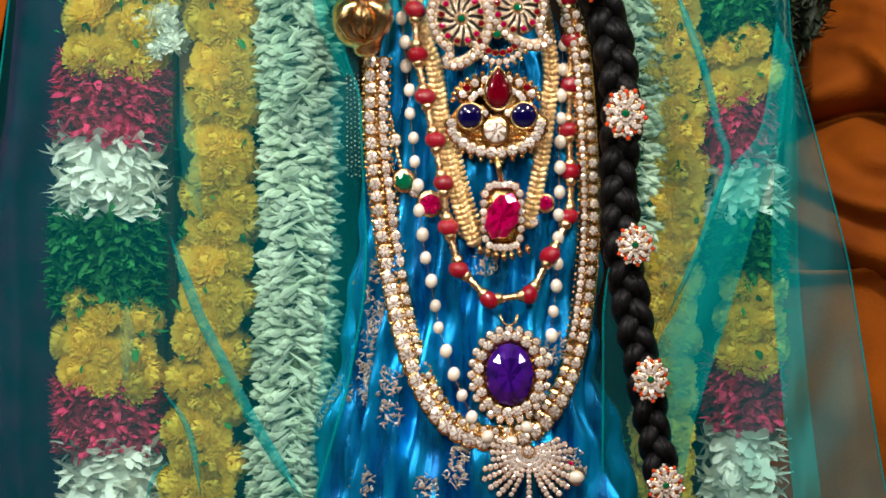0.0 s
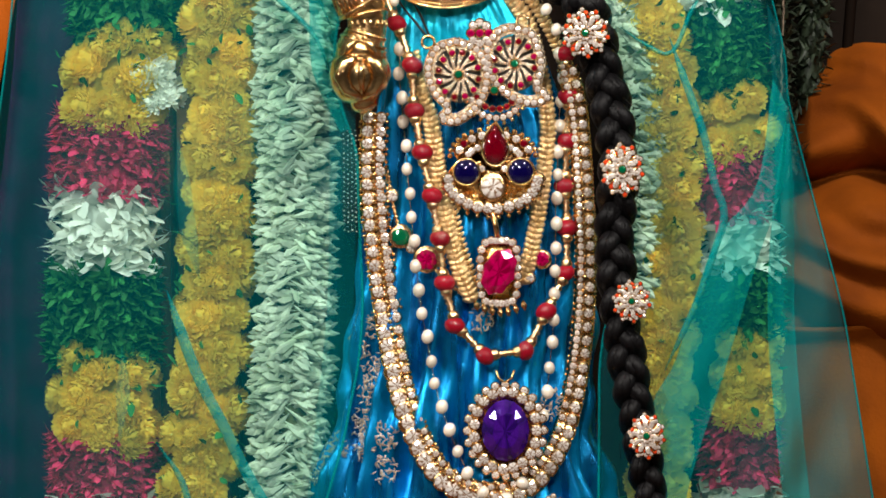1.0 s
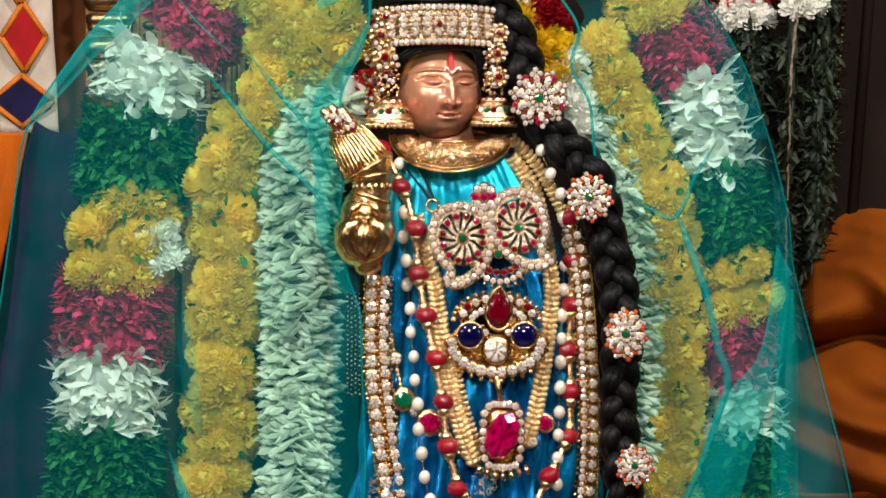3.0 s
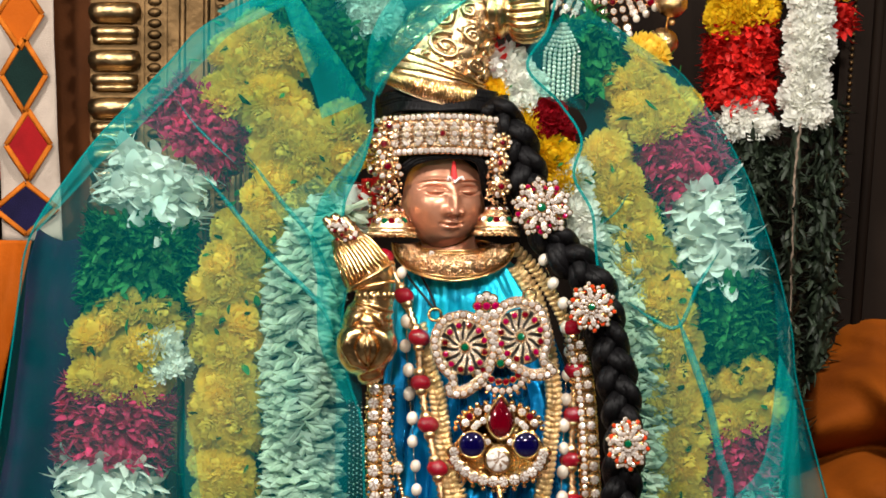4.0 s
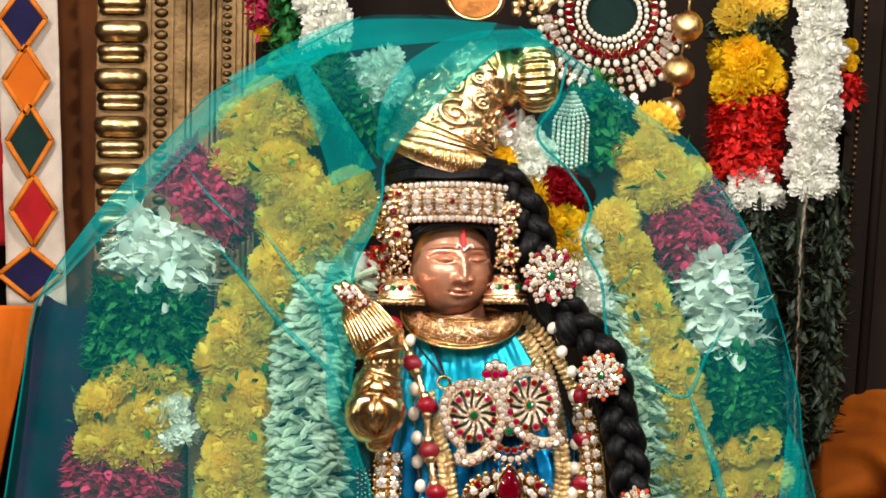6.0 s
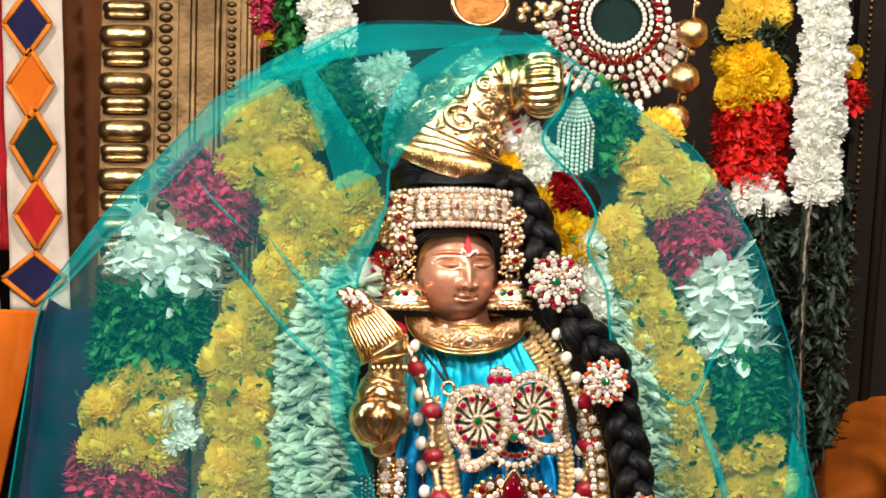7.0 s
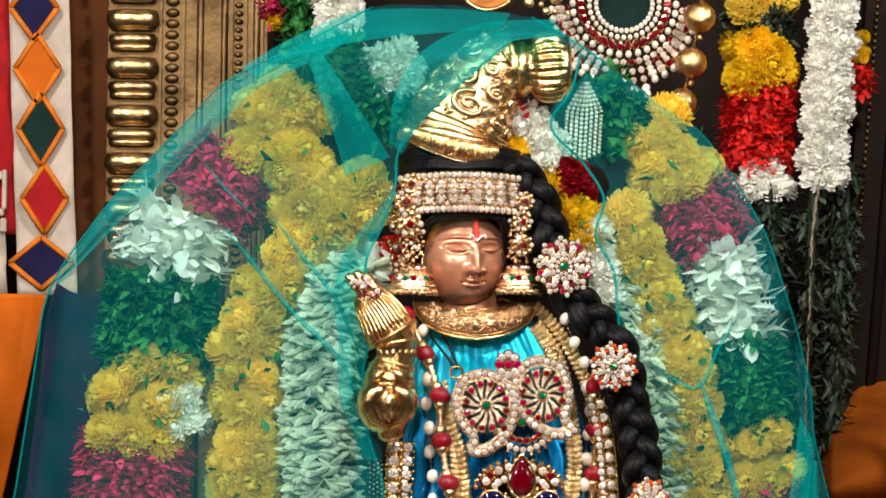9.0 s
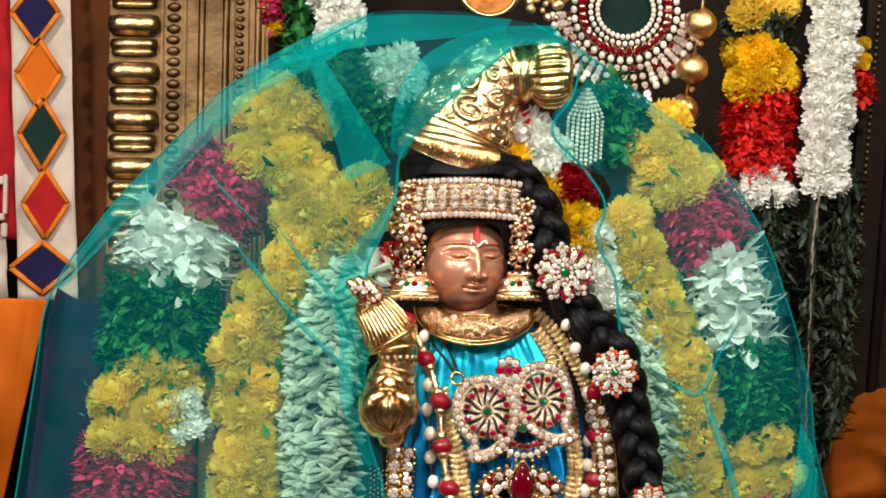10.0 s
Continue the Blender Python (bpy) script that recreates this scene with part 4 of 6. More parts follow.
def statue():
    C = (776, 245)
    nu, nv = 200, 170
    verts, faces = [], []
    turn = Matrix.Rotation(radians(15), 3, "Z") @ Matrix.Rotation(radians(4), 3, "X")

    def g(a, w):
        return math.exp(-(a / w) ** 2)
    for j in range(nv + 1):
        th = math.pi * j / nv
        for i in range(nu):
            # more columns on the front
            q = i / nu * 2 * math.pi
            ph = q - 0.55 * math.sin(q)
            x, y, z = math.sin(th) * math.sin(ph), -math.sin(th) * math.cos(ph), math.cos(th)
            wide = 76 * (1 - 0.10 * max(0, -z) ** 1.5)
            X, Y, Z = x * wide, y * 82, z * (92 if z > 0 else 84)
            if y < 0:
                f = min(1, -y * 1.6)
                ax = abs(X)
                e = 0.0
                s = ramp(Z, [-27, -21, -10, 10, 24, 40], [0, 1, 0.95, 0.60, 0.36, 0])
                e += 19 * g(X, 9.0) * s + 17 * g(ax - 13.5, 6.0) * g(Z + 17, 6.5)
                e -= 11.0 * g(ax - 31, 18) * g(Z - 21, 10)
                e += 16.0 * g(ax - 31, 15) * g(Z - 19 + 0.010 * (ax - 31) ** 2, 6.2)
                e -= 10.5 * g(Z - 12.5 - 0.014 * (ax - 31) ** 2, 1.8) * g(ax - 31, 17)
                e -= 9.5 * g(Z - 26.5 + 0.014 * (ax - 31) ** 2, 1.8) * g(ax - 31, 17)
                e += 2.6 * g(Z - 10.0 - 0.014 * (ax - 31) ** 2, 1.5) * g(ax - 31, 16)
                e += 5.5 * g(Z - 40 + 0.006 * (ax - 26) ** 2, 2.2) * g(ax - 30, 24)
                e -= 3.6 * g(Z - 35.5 + 0.006 * (ax - 26) ** 2, 1.8) * g(ax - 30, 22)
                e += 7.0 * g(X, 12) * g(Z + 36 - 1.5 * g(X, 5), 3.0) + 8.0 * g(X, 11) * g(Z + 45.0, 3.6)
                e -= 7.0 * g(X, 15) * g(Z + 40.5 - 0.005 * X * X, 1.5)
                e -= 4.0 * g(ax - 18, 3.5) * g(Z + 38.5, 3.0)
                e -= 3.2 * g(X, 3.5) * g(Z + 30, 3.0) + 6.0 * g(ax - 8, 3.2) * g(Z + 25, 2.2)
                e += 6 * g(X, 16) * g(Z + 64, 10) + 4 * g(ax - 42, 20) * g(Z + 12, 18)
                Y -= e * f
            p = turn @ Vector((X, Y, Z))
            b = at(C, 0.0)
            verts.append(b + p * UNIT + Vector((0, -0.006, 0)))
    for j in range(nv):
        for i in range(nu):
            k = (i + 1) % nu
            faces.append((j * nu + i, (j + 1) * nu + i, (j + 1) * nu + k, j * nu + k))
    s = Soup().add(verts, faces)
    path = [(783, 300), (790, 330), (797, 365), (812, 420), (840, 600), (842, 900), (826, 1200), (828, 1500)]
    s.tube([at(p, 0.005) for p in path], [0.026, 0.025, 0.030, 0.045, 0.055, 0.06, 0.07, 0.08], 20, 0.62)
    solo("bronze_statue", s.mesh("bronze_statue", BRONZE, True), "polished copper bronze temple statue standing on the altar", "statue")


statue()


def dress():
    t = thing("silk_dress", "turquoise blue pleated silk dress with silver brocade on the statue", "dress", where=at((828, 1490), 0))
    rows, n = np.linspace(345, 1490, 150), 150
    verts, faces = [], []
    for v in rows:
        c, w, d = chest(v)
        for i in range(n + 1):
            a = (i / n - 0.5) * radians(250)
            k = ramp(v, [345, 430, 900, 1490], [0.0008, 0.0028, 0.0075, 0.013])
            fold = k * (math.sin(a * 15 + 2.0 * noise.noise(Vector((a * 2, v * 0.004, 3)))) + 0.6 * math.sin(a * 31 + v * 0.006))
            fold += k * 1.2 * noise.noise(Vector((a * 4, v * 0.012, 8)))
            u = c + math.sin(a) * w
            p = at((u, v), -math.cos(a) * d)
            verts.append(p + Vector((math.sin(a), -math.cos(a), 0)) * fold)
    for j in range(len(rows) - 1):
        for i in range(n):
            k = j * (n + 1) + i
            faces.append((k, k + 1, k + n + 2, k + n + 1))
    # the same dress: its brighter chest is put into a paler silk colour
    cut = 19 * n
    child("blouse", mesh_of("blouse", verts[:20 * (n + 1)], faces[:cut], LIT_SILK, True), t, label="upper part of the dress, its brightness painted in paler silk")
    child("skirt", mesh_of("skirt", verts, faces[cut:], SILK, True), t)
    rng = random.Random(21)
    spots = [lo(648, 655), lo(650, 695), lo(655, 480), lo(640, 515), lo(660, 600), lo(690, 680), lo(575, 745), lo(808, 845), lo(640, 862), lo(755, 872),
             lo(668, 556), lo(860, 470), lo(1020, 830), lo(820, 800), lo(985, 620), lo(690, 740), lo(600, 700)]
    for u, v in spots:
        c, w, _ = chest(v)
        s = Soup()
        for _ in range(48):
            a, r = rng.uniform(0, 6.28), rng.random() ** 0.6 * 22
            uu, vv = u + r * math.cos(a), v + r * math.sin(a) * 1.3
            b = rng.uniform(0, 6.28)
            path = [at((uu + q * 9 * math.cos(b), vv + q * 9 * math.sin(b)), skin(uu, vv, 0.010)) for q in (-0.5, 0, 0.5)]
            s.tube(path, 0.0007, 5)
        child("brocade_motif", s.mesh("brocade_motif", SILVER_THREAD, True), t)


dress()


# ---- hair ----
def hair():
    t = thing("false_hair", "black false hair dressed round the statue's head", "hair", where=at((775, 170), 0.03))
    s = Soup()
    c = at((776, 175), 0.024)
    s.ball(c, 1, 48, 32, (106 * UNIT, 0.055, 118 * UNIT))
    child("cap", s.mesh("cap", HAIR, True), t)
    rng = random.Random(4)
    s = Soup()
    for k in range(26):
        o, h = rng.uniform(-7, 7), rng.uniform(-7, 8)
        pts = spline([(696 + o, 262), (701 + o, 205 + h), (728, 174 + h), (778, 163 + h), (832, 167 + h), (852 - o, 200 + h), (858 - o, 262)], count=30)
        s.tube([at((u, v), -0.046 * math.sin(math.pi * i / 29) ** 0.8 - 0.006 + rng.uniform(-1, 1) * 0.0008) for i, (u, v) in enumerate(pts)], 0.0018, 6)
    child("fringe", s.mesh("fringe", HAIR, True), t)
    s = Soup()
    for k in range(34):
        h = rng.uniform(0, 1)
        pts = [(660 + 6 * h, 62 + 40 * h), (705, 52 + 34 * h), (770, 60 + 26 * h), (830, 50 + 34 * h), (872 - 4 * h, 56 + 40 * h)]
        c = spline(pts, count=24)
        s.tube([at((u, v), -0.036 * math.sin(math.pi * i / 23) ** 0.7 - 0.004 * h) for i, (u, v) in enumerate(c)], 0.0022, 6)
    child("crown_roll", s.mesh("crown_roll", HAIR, True), t)


hair()


def braid():
    t = thing("long_braid", "long thick black plaited false-hair braid", "braid", where=at((1185, 1490), 0))
    path = spline([(868, 70), (905, 130), (925, 195), (950, 275), (985, 330), (1030, 370), (1058, 430), (1078, 520), (1094, 600), (1100, 680), lo(1096, 300), lo(1098, 380),
                   lo(1108, 470), lo(1122, 560), lo(1140, 650), lo(1155, 740), lo(1172, 830), lo(1186, 920), lo(1195, 1020)], step=6)
    rng = random.Random(6)
    for k in range(3):
        for strand in range(7):
            s = Soup()
            pts, rad = [], []
            ox, oy = rng.uniform(-8, 8), rng.uniform(-1, 1) * 0.004
            for i, (u, v) in enumerate(path):
                j = min(i, len(path) - 2)
                du, dv = path[j + 1] - path[j]
                q = math.hypot(du, dv)
                w = 2 * math.pi * i * 6 / 150 + k * 2 * math.pi / 3
                thick = ramp(i / len(path), [0, 0.1, 0.7, 1], [0.8, 1.05, 0.95, 0.8])
                side = 19 * math.sin(w) * thick + ox * thick
                pts.append(at((u + dv / q * side, v - du / q * side), ramp(v, [150, 450, 700], [-0.026, -0.050, -0.080]) - 0.010 * math.sin(2 * w) + oy))
                rad.append(12 * UNIT * thick * (1 + 0.12 * math.sin(w * 3 + strand)))
            s.tube(pts, rad, 8)
            child("strand", s.mesh("strand", HAIR, True), t)
    s = Soup()
    for _ in range(40):
        i = rng.randrange(5, len(path) - 12)
        u, v = path[i]
        a = rng.choice((-1, 1))
        s.tube([at((u + a * 24, v), -0.08), at((u + a * rng.uniform(30, 44), v + 18), -0.084), at((u + a * rng.uniform(26, 40), v + 44), -0.08)], 0.00025, 4)
    child("loose_hair", s.mesh("loose_hair", HAIR, True), t)["kind"] = "stuff"


braid()


# ---- jewels ----
def stone(name, n, material, table=0.5, crown=0.32, mids=0.8):
    """A cut stone of radius 1 facing -y: girdle, crown facets, table."""
    v, f = [], []
    for r, y, sh in ((1.0, 0.35, 0), (1.0, 0.0, 0), (mids, -crown * 0.55, 0.5), (table, -crown, 0)):
        v += [(r * math.cos(2 * math.pi * (k + sh) / n), y, r * math.sin(2 * math.pi * (k + sh) / n)) for k in range(n)]
    for a in range(3):
        for k in range(n):
            j = (k + 1) % n
            p, q, r, s = a * n + k, a * n + j, (a + 1) * n + j, (a + 1) * n + k
            if a == 0:
                f.append((p, q, r, s))
            elif a == 1:
                f += [(p, q, s), (q, r, s)]
            else:
                f += [(p, r, s), (p, q, r)]
    f.append(tuple(3 * n + k for k in range(n)))
    f.append(tuple(range(n - 1, -1, -1)))
    return mesh_of(name, v, f, material)


def cabochon(name, material):
    s = Soup()
    s.ball((0, 0, 0), 1, 20, 12, (1, 0.45, 1))
    return s.mesh(name, material, True)


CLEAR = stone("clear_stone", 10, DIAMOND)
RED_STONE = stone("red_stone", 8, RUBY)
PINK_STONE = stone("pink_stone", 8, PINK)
GREEN_STONE = stone("green_stone", 8, EMERALD)
PEARL_BALL = Soup().ball((0, 0, 0), 1, 18, 12, (1, 1, 1.18)).mesh("pearl", PEARL, True)
GOLD_BALL = Soup().ball((0, 0, 0), 1, 10, 7).mesh("gold_bead", GOLD_MATT, True)
LEAF_BEAD = Soup().ball((0, 0, 0), 1, 10, 7, (1, 0.7, 0.55)).mesh("leaf_bead", GOLD_MATT, True)


def put(name, me, t, p, d, r, rot=0.0, rz=None, ry=None, label="", tip=0.0):
    """Sets a small part of radius r (plan units), turned by rot in the plan."""
    m = Matrix.Translation(at(p, d)) @ Matrix.Rotation(rot, 4, "Y") @ Matrix.Rotation(tip, 4, "X")
    m = m @ Matrix.Diagonal((r * UNIT, (ry or r) * UNIT, (rz or r) * UNIT, 1))
    return child(name, me, t, m, label)


JIT = random.Random(77)


def gem(t, p, d, r, me=None, cup=True, soup=None, rz=None, rot=None):
    ob = put((me or CLEAR).name.split(".")[0], me or CLEAR, t, p, d, r, JIT.uniform(0, 6) if rot is None else rot, rz, tip=JIT.uniform(-0.22, 0.22))
    if soup is not None:
        c = at(p, d + 0.0018)
        soup.ball(c, r * 1.3 * UNIT, 10, 6, (1, min(0.5, 0.0032 / (r * 1.3 * UNIT)), (rz or r) / r))
    return ob


def along(pts, step):
    c = spline(pts, step=step)
    out = []
    for i, (u, v) in enumerate(c):
        j = min(i, len(c) - 2)
        du, dv = c[j + 1] - c[j]
        q = math.hypot(du, dv) or 1
        out.append((u, v, du / q, dv / q))
    return out


def diamond_necklace():
    t = thing("stone_necklace", "long gold necklace set with two rows of clear cut stones", "necklace", where=at(lo(900, 800), -0.07))
    path = [lo(657, 112), lo(655, 200), lo(659, 280), lo(667, 350), lo(677, 425), lo(690, 500), lo(707, 580), lo(728, 650), lo(755, 710), lo(790, 758), lo(830, 782),
            lo(870, 790), lo(915, 785), lo(955, 765), lo(990, 722), lo(1014, 670), lo(1030, 610), lo(1042, 540), lo(1050, 450), lo(1052, 360), lo(1048, 270), lo(1042, 180), lo(1033, 90), mid(1020, 500)]
    pts = along(path, 24)
    s = Soup()
    back = []
    n = len(pts)
    for i, (u, v, du, dv) in enumerate(pts):
        q = i / n
        size = ramp(q, [0, 0.45, 0.6, 1], [1, 1.08, 0.85, 0.72])
        nu, nv = dv, -du
        d = min(skin(u, v, 0.016), -0.052)
        big = ramp(q, [0, 0.18, 0.3, 0.55, 0.7, 1], [10.4, 11, 14, 13.2, 11, 10.4])
        gem(t, (u, v), d, big * size, CLEAR, soup=s)
        off = ramp(q, [0, 0.2, 0.32, 0.5, 0.66, 1], [23, 23, 20, 19, 21, 22]) * size
        gem(t, (u + nu * off, v + nv * off), d - 0.002, ramp(q, [0, 0.2, 0.32, 0.5, 0.66, 1], [8.8, 8.6, 5.5, 5.5, 7.6, 8.4]) * size, CLEAR, soup=s)
        double = q < 0.22 or q > 0.62
        if double:
            gem(t, (u + nu * 21 * size + du * 12, v + nv * 21 * size + dv * 12), d - 0.001, 5.5 * size, CLEAR, soup=s)
        for e in (-1, 1):
            s.ball(at((u + nu * 11 * size + du * 6 * e, v + nv * 11 * size + dv * 6 * e), d - 0.002), 4.2 * UNIT * size, 8, 5)
            s.ball(at((u - nu * 13 * size + du * 8 * e, v - nv * 13 * size + dv * 8 * e), d + 0.001), 3.0 * UNIT * size, 8, 5)
            s.ball(at((u + nu * (34 if double else 27) * size + du * 7 * e, v + nv * (34 if double else 27) * size + dv * 7 * e), d + 0.001), 3.4 * UNIT * size, 8, 5)
        back.append(at((u + nu * 10 * size, v + nv * 10 * size), d + 0.005))
    s.tube(back, 19 * UNIT, 8, 0.2)
    child("setting", s.mesh("setting", GOLD, True), t)["kind"] = "stuff"


def bead_string(label, path, step, radius, me, thread, lift, name, gap=None, tube_mat=None):
    """A string of beads; gap: a gold tube between two beads."""
    t = thing(name, label, "necklace", where=at(path[len(path) // 2], -0.07))
    pts = along(path, step)
    line = []
    for i, (u, v, du, dv) in enumerate(pts):
        d = min(skin(u, v, lift), -0.045)
        line.append(at((u, v), d))
        put(me.name.split(".")[0], me, t, (u + JIT.uniform(-2, 2), v + JIT.uniform(-2, 2)), d, radius * JIT.uniform(0.92, 1.08), math.atan2(du, dv), tip=JIT.uniform(-0.2, 0.2))
    s = Soup()
    s.tube(line, 0.0004, 5)
    child("thread", s.mesh("thread", thread, True), t)
    if gap:
        for a, b in zip(line[:-1], line[1:]):
            s = Soup()
            w = (b - a)
            k0, k1 = radius * UNIT / w.length * 0.95, 1 - radius * UNIT / w.length * 0.95
            m = 9
            cs = [a + w * (k0 + (k1 - k0) * i / m) for i in range(m + 1)]
            s.tube(cs, [gap * UNIT * (0.6 + 0.5 * (i % 2)) for i in range(m + 1)], 8)
            for e in (k0, k1):
                s.ball(a + w * e, gap * 1.5 * UNIT, 10, 6)
            child("gold_tube", s.mesh("gold_tube", GOLD_CAST, True), t)
    return t


def leafy_chain(path, label, size=11):
    t = thing("leaf_chain", label, "necklace", "gold leaf chains", where=at(path[-1], -0.07))
    line = []
    for i, (u, v, du, dv) in enumerate(along(path, 10)):
        d = min(skin(u, v, 0.013), -0.02)
        nu, nv = dv, -du
        line.append(at((u, v), d + 0.002))
        for e in (-1, 1):
            ang = math.atan2(-nv * e, nu * e) + 0.55 * e
            put("leaf_bead", LEAF_BEAD, t, (u + nu * e * size * 0.6, v + nv * e * size * 0.6), d, size, -ang, tip=0)
        put("gold_bead", GOLD_BALL, t, (u, v), d - 0.003, size * 0.42)
    s = Soup().tube(line, size * 0.5 * UNIT, 6)
    child("chain", s.mesh("chain", GOLD, True), t)


PEARLS = [(955, 350), (968, 382), (988, 420), (1000, 500), lo(996, 70), lo(994, 157), lo(990, 245), lo(990, 333), lo(990, 420), lo(985, 505), lo(977, 591), lo(962, 677), lo(945, 745),
          lo(914, 784), lo(880, 788), lo(849, 765), lo(811, 690), lo(782, 604), lo(765, 518), lo(749, 432), lo(740, 345), lo(731, 255), lo(724, 170), lo(714, 60), (713, 500), (716, 430), (706, 375)]
REDS = [(1008, 470), lo(1012, 10), lo(1011, 88), lo(1008, 165), lo(1006, 243), lo(1010, 320), lo(1006, 398), lo(968, 467), lo(932, 532), lo(872, 537), lo(816, 484), lo(793, 408), lo(785, 332),
        lo(769, 250), lo(752, 173), lo(738, 100), (737, 490), (708, 408), (676, 345)]
diamond_necklace()
bead_string("long string of cream pearls on gold wire", PEARLS, 43, 10.2, PEARL_BALL, GOLD, 0.020, "pearl_string")
RED_BALL = Soup().ball((0, 0, 0), 1, 18, 12, (1.12, 1, 0.92)).mesh("red_bead", RUBY_BEAD, True)
bead_string("necklace of red glass beads joined by gold tubes", REDS, 78, 16.5, RED_BALL, GOLD, 0.022, "red_bead_necklace", 7.5)
leafy_chain([(735, 470), (752, 540), lo(768, 120), lo(783, 220), lo(798, 300), lo(818, 375), lo(842, 432)], "matt gold leaf-bead chain hanging on the dress", 11)
leafy_chain([(905, 365), (940, 415), (962, 500), (975, 590), lo(972, 170), lo(962, 260), lo(950, 330), lo(934, 400)], "matt gold leaf-bead chain hanging on the dress", 10.5)
leafy_chain([lo(806, 260), lo(826, 340), lo(848, 405)], "thin gold chain with small stones", 6)
leafy_chain([(905, 330), (945, 372), (985, 440), (1012, 510)], "matt gold leaf-bead chain over the shoulder", 8)


def side_chain():
    t = thing("stone_chain", "gold chain with square green and pink stones", "necklace", where=at(lo(716, 322), -0.06))
    for p, me, r in ((lo(716, 322), GREEN_STONE, 17), (lo(762, 363), PINK_STONE, 19), (lo(700, 250), CLEAR, 10), (lo(735, 342), CLEAR, 9), (lo(800, 400), GREEN_STONE, 8), (lo(965, 362), PINK_STONE, 14), (lo(945, 395), CLEAR, 8)):
        cup = Soup()
        gem(t, p, skin(*p, 0.017), r, me, soup=cup, rot=0.4)
        child("setting", cup.mesh("setting", GOLD_CAST, True), t)
    s = Soup()
    path = [lo(690, 200), lo(703, 270), lo(722, 330), lo(765, 368), lo(806, 410), lo(850, 440)]
    line = [at((u, v), skin(u, v, 0.012)) for u, v, _, _ in along(path, 9)]
    s.tube(line, 1.6 * UNIT, 6)
    for c in line:
        s.ball(c, 4.6 * UNIT, 8, 5)
    child("chain", s.mesh("chain", GOLD_CAST, True), t)


side_chain()


def ring_of(t, soup, c, d, rx, rz, n, r, me=None, a0=0.0, a1=2 * math.pi):
    for k in range(n):
        a = a0 + (a1 - a0) * (k / n if a1 - a0 > 6 else k / (n - 1))
        gem(t, (c[0] + rx * math.cos(a), c[1] + rz * math.sin(a)), d, r, me, soup=soup)


def oval_plate(soup, c, d, rx, rz, thick=0.004, n=40):
    v = [at((c[0] + rx * math.cos(2 * math.pi * k / n), c[1] + rz * math.sin(2 * math.pi * k / n)), d) for k in range(n)]
    v += [p + Vector((0, thick, 0)) for p in v]
    soup.add(v, [tuple(range(n - 1, -1, -1)), tuple(range(n, 2 * n))] + [(k, (k + 1) % n, n + (k + 1) % n, n + k) for k in range(n)])


def violet_pendant():
    c = lo(903, 668)
    d = skin(*c, 0.026)
    t = thing("oval_pendant", "large oval violet stone pendant ringed with clear stones", "pendant", where=at(c, d))
    s = Soup()
    oval_plate(s, c, d + 0.002, 66, 80)
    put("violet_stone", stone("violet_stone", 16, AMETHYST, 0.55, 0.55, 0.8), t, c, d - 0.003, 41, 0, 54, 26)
    ring_of(t, s, c, d - 0.001, 56, 69, 19, 9.5)
    ring_of(t, s, c, d, 68, 82, 24, 6.5)
    s.tube([at((c[0] - 16, c[1] - 108), d), at((c[0] - 12, c[1] - 94), d), at((c[0], c[1] - 86), d), at((c[0] + 12, c[1] - 94), d), at((c[0] + 16, c[1] - 108), d)], 0.0013, 6)
    child("setting", s.mesh("setting", GOLD, True), t)["kind"] = "stuff"


def pink_pendant():
    c = lo(890, 385)
    d = skin(*c, 0.026)
    t = thing("pink_pendant", "rectangular pink stone pendant framed by clear stones", "pendant", where=at(c, d))
    s = Soup()
    oval_plate(s, c, d + 0.002, 34, 58)
    put("pink_gem", stone("pink_gem", 8, PINK, 0.6, 0.5, 0.85), t, c, d - 0.004, 26, math.pi / 8, 26, 16).scale = (26 * UNIT, 16 * UNIT, 26 * UNIT)
    ob = t.children[0]
    ob.matrix_basis = Matrix.Translation(at(c, d - 0.004)) @ Matrix.Diagonal((25 * UNIT, 18 * UNIT, 46 * UNIT, 1)) @ Matrix.Rotation(math.pi / 8, 4, "Y")
    for k in range(24):
        a = 2 * math.pi * (k + 0.5) / 24
        x, z = math.cos(a), math.sin(a)
        q = (abs(x) ** 4 + abs(z) ** 4) ** -0.25
        gem(t, (c[0] + 33 * x * q, c[1] + 56 * z * q), d - 0.001, 6.4, CLEAR, soup=s)
    s.tube([at((c[0] - 2, c[1] - 62), d), at((c[0] - 6, c[1] - 84), d), at((c[0] - 8, c[1] - 100), d)], 0.0028, 8)
    for k in range(7):
        u = c[0] - 42 + 14 * k
        v = c[1] + 60 + 12 * math.sin(math.pi * k / 6)
        s.tube([at((u, v - 8), d), at((u + 2, v), d - 0.003), at((u + 4, v + 10), d - 0.001)], [0.0016, 0.0032, 0.0006], 8)
    child("setting", s.mesh("setting", GOLD, True), t)["kind"] = "stuff"


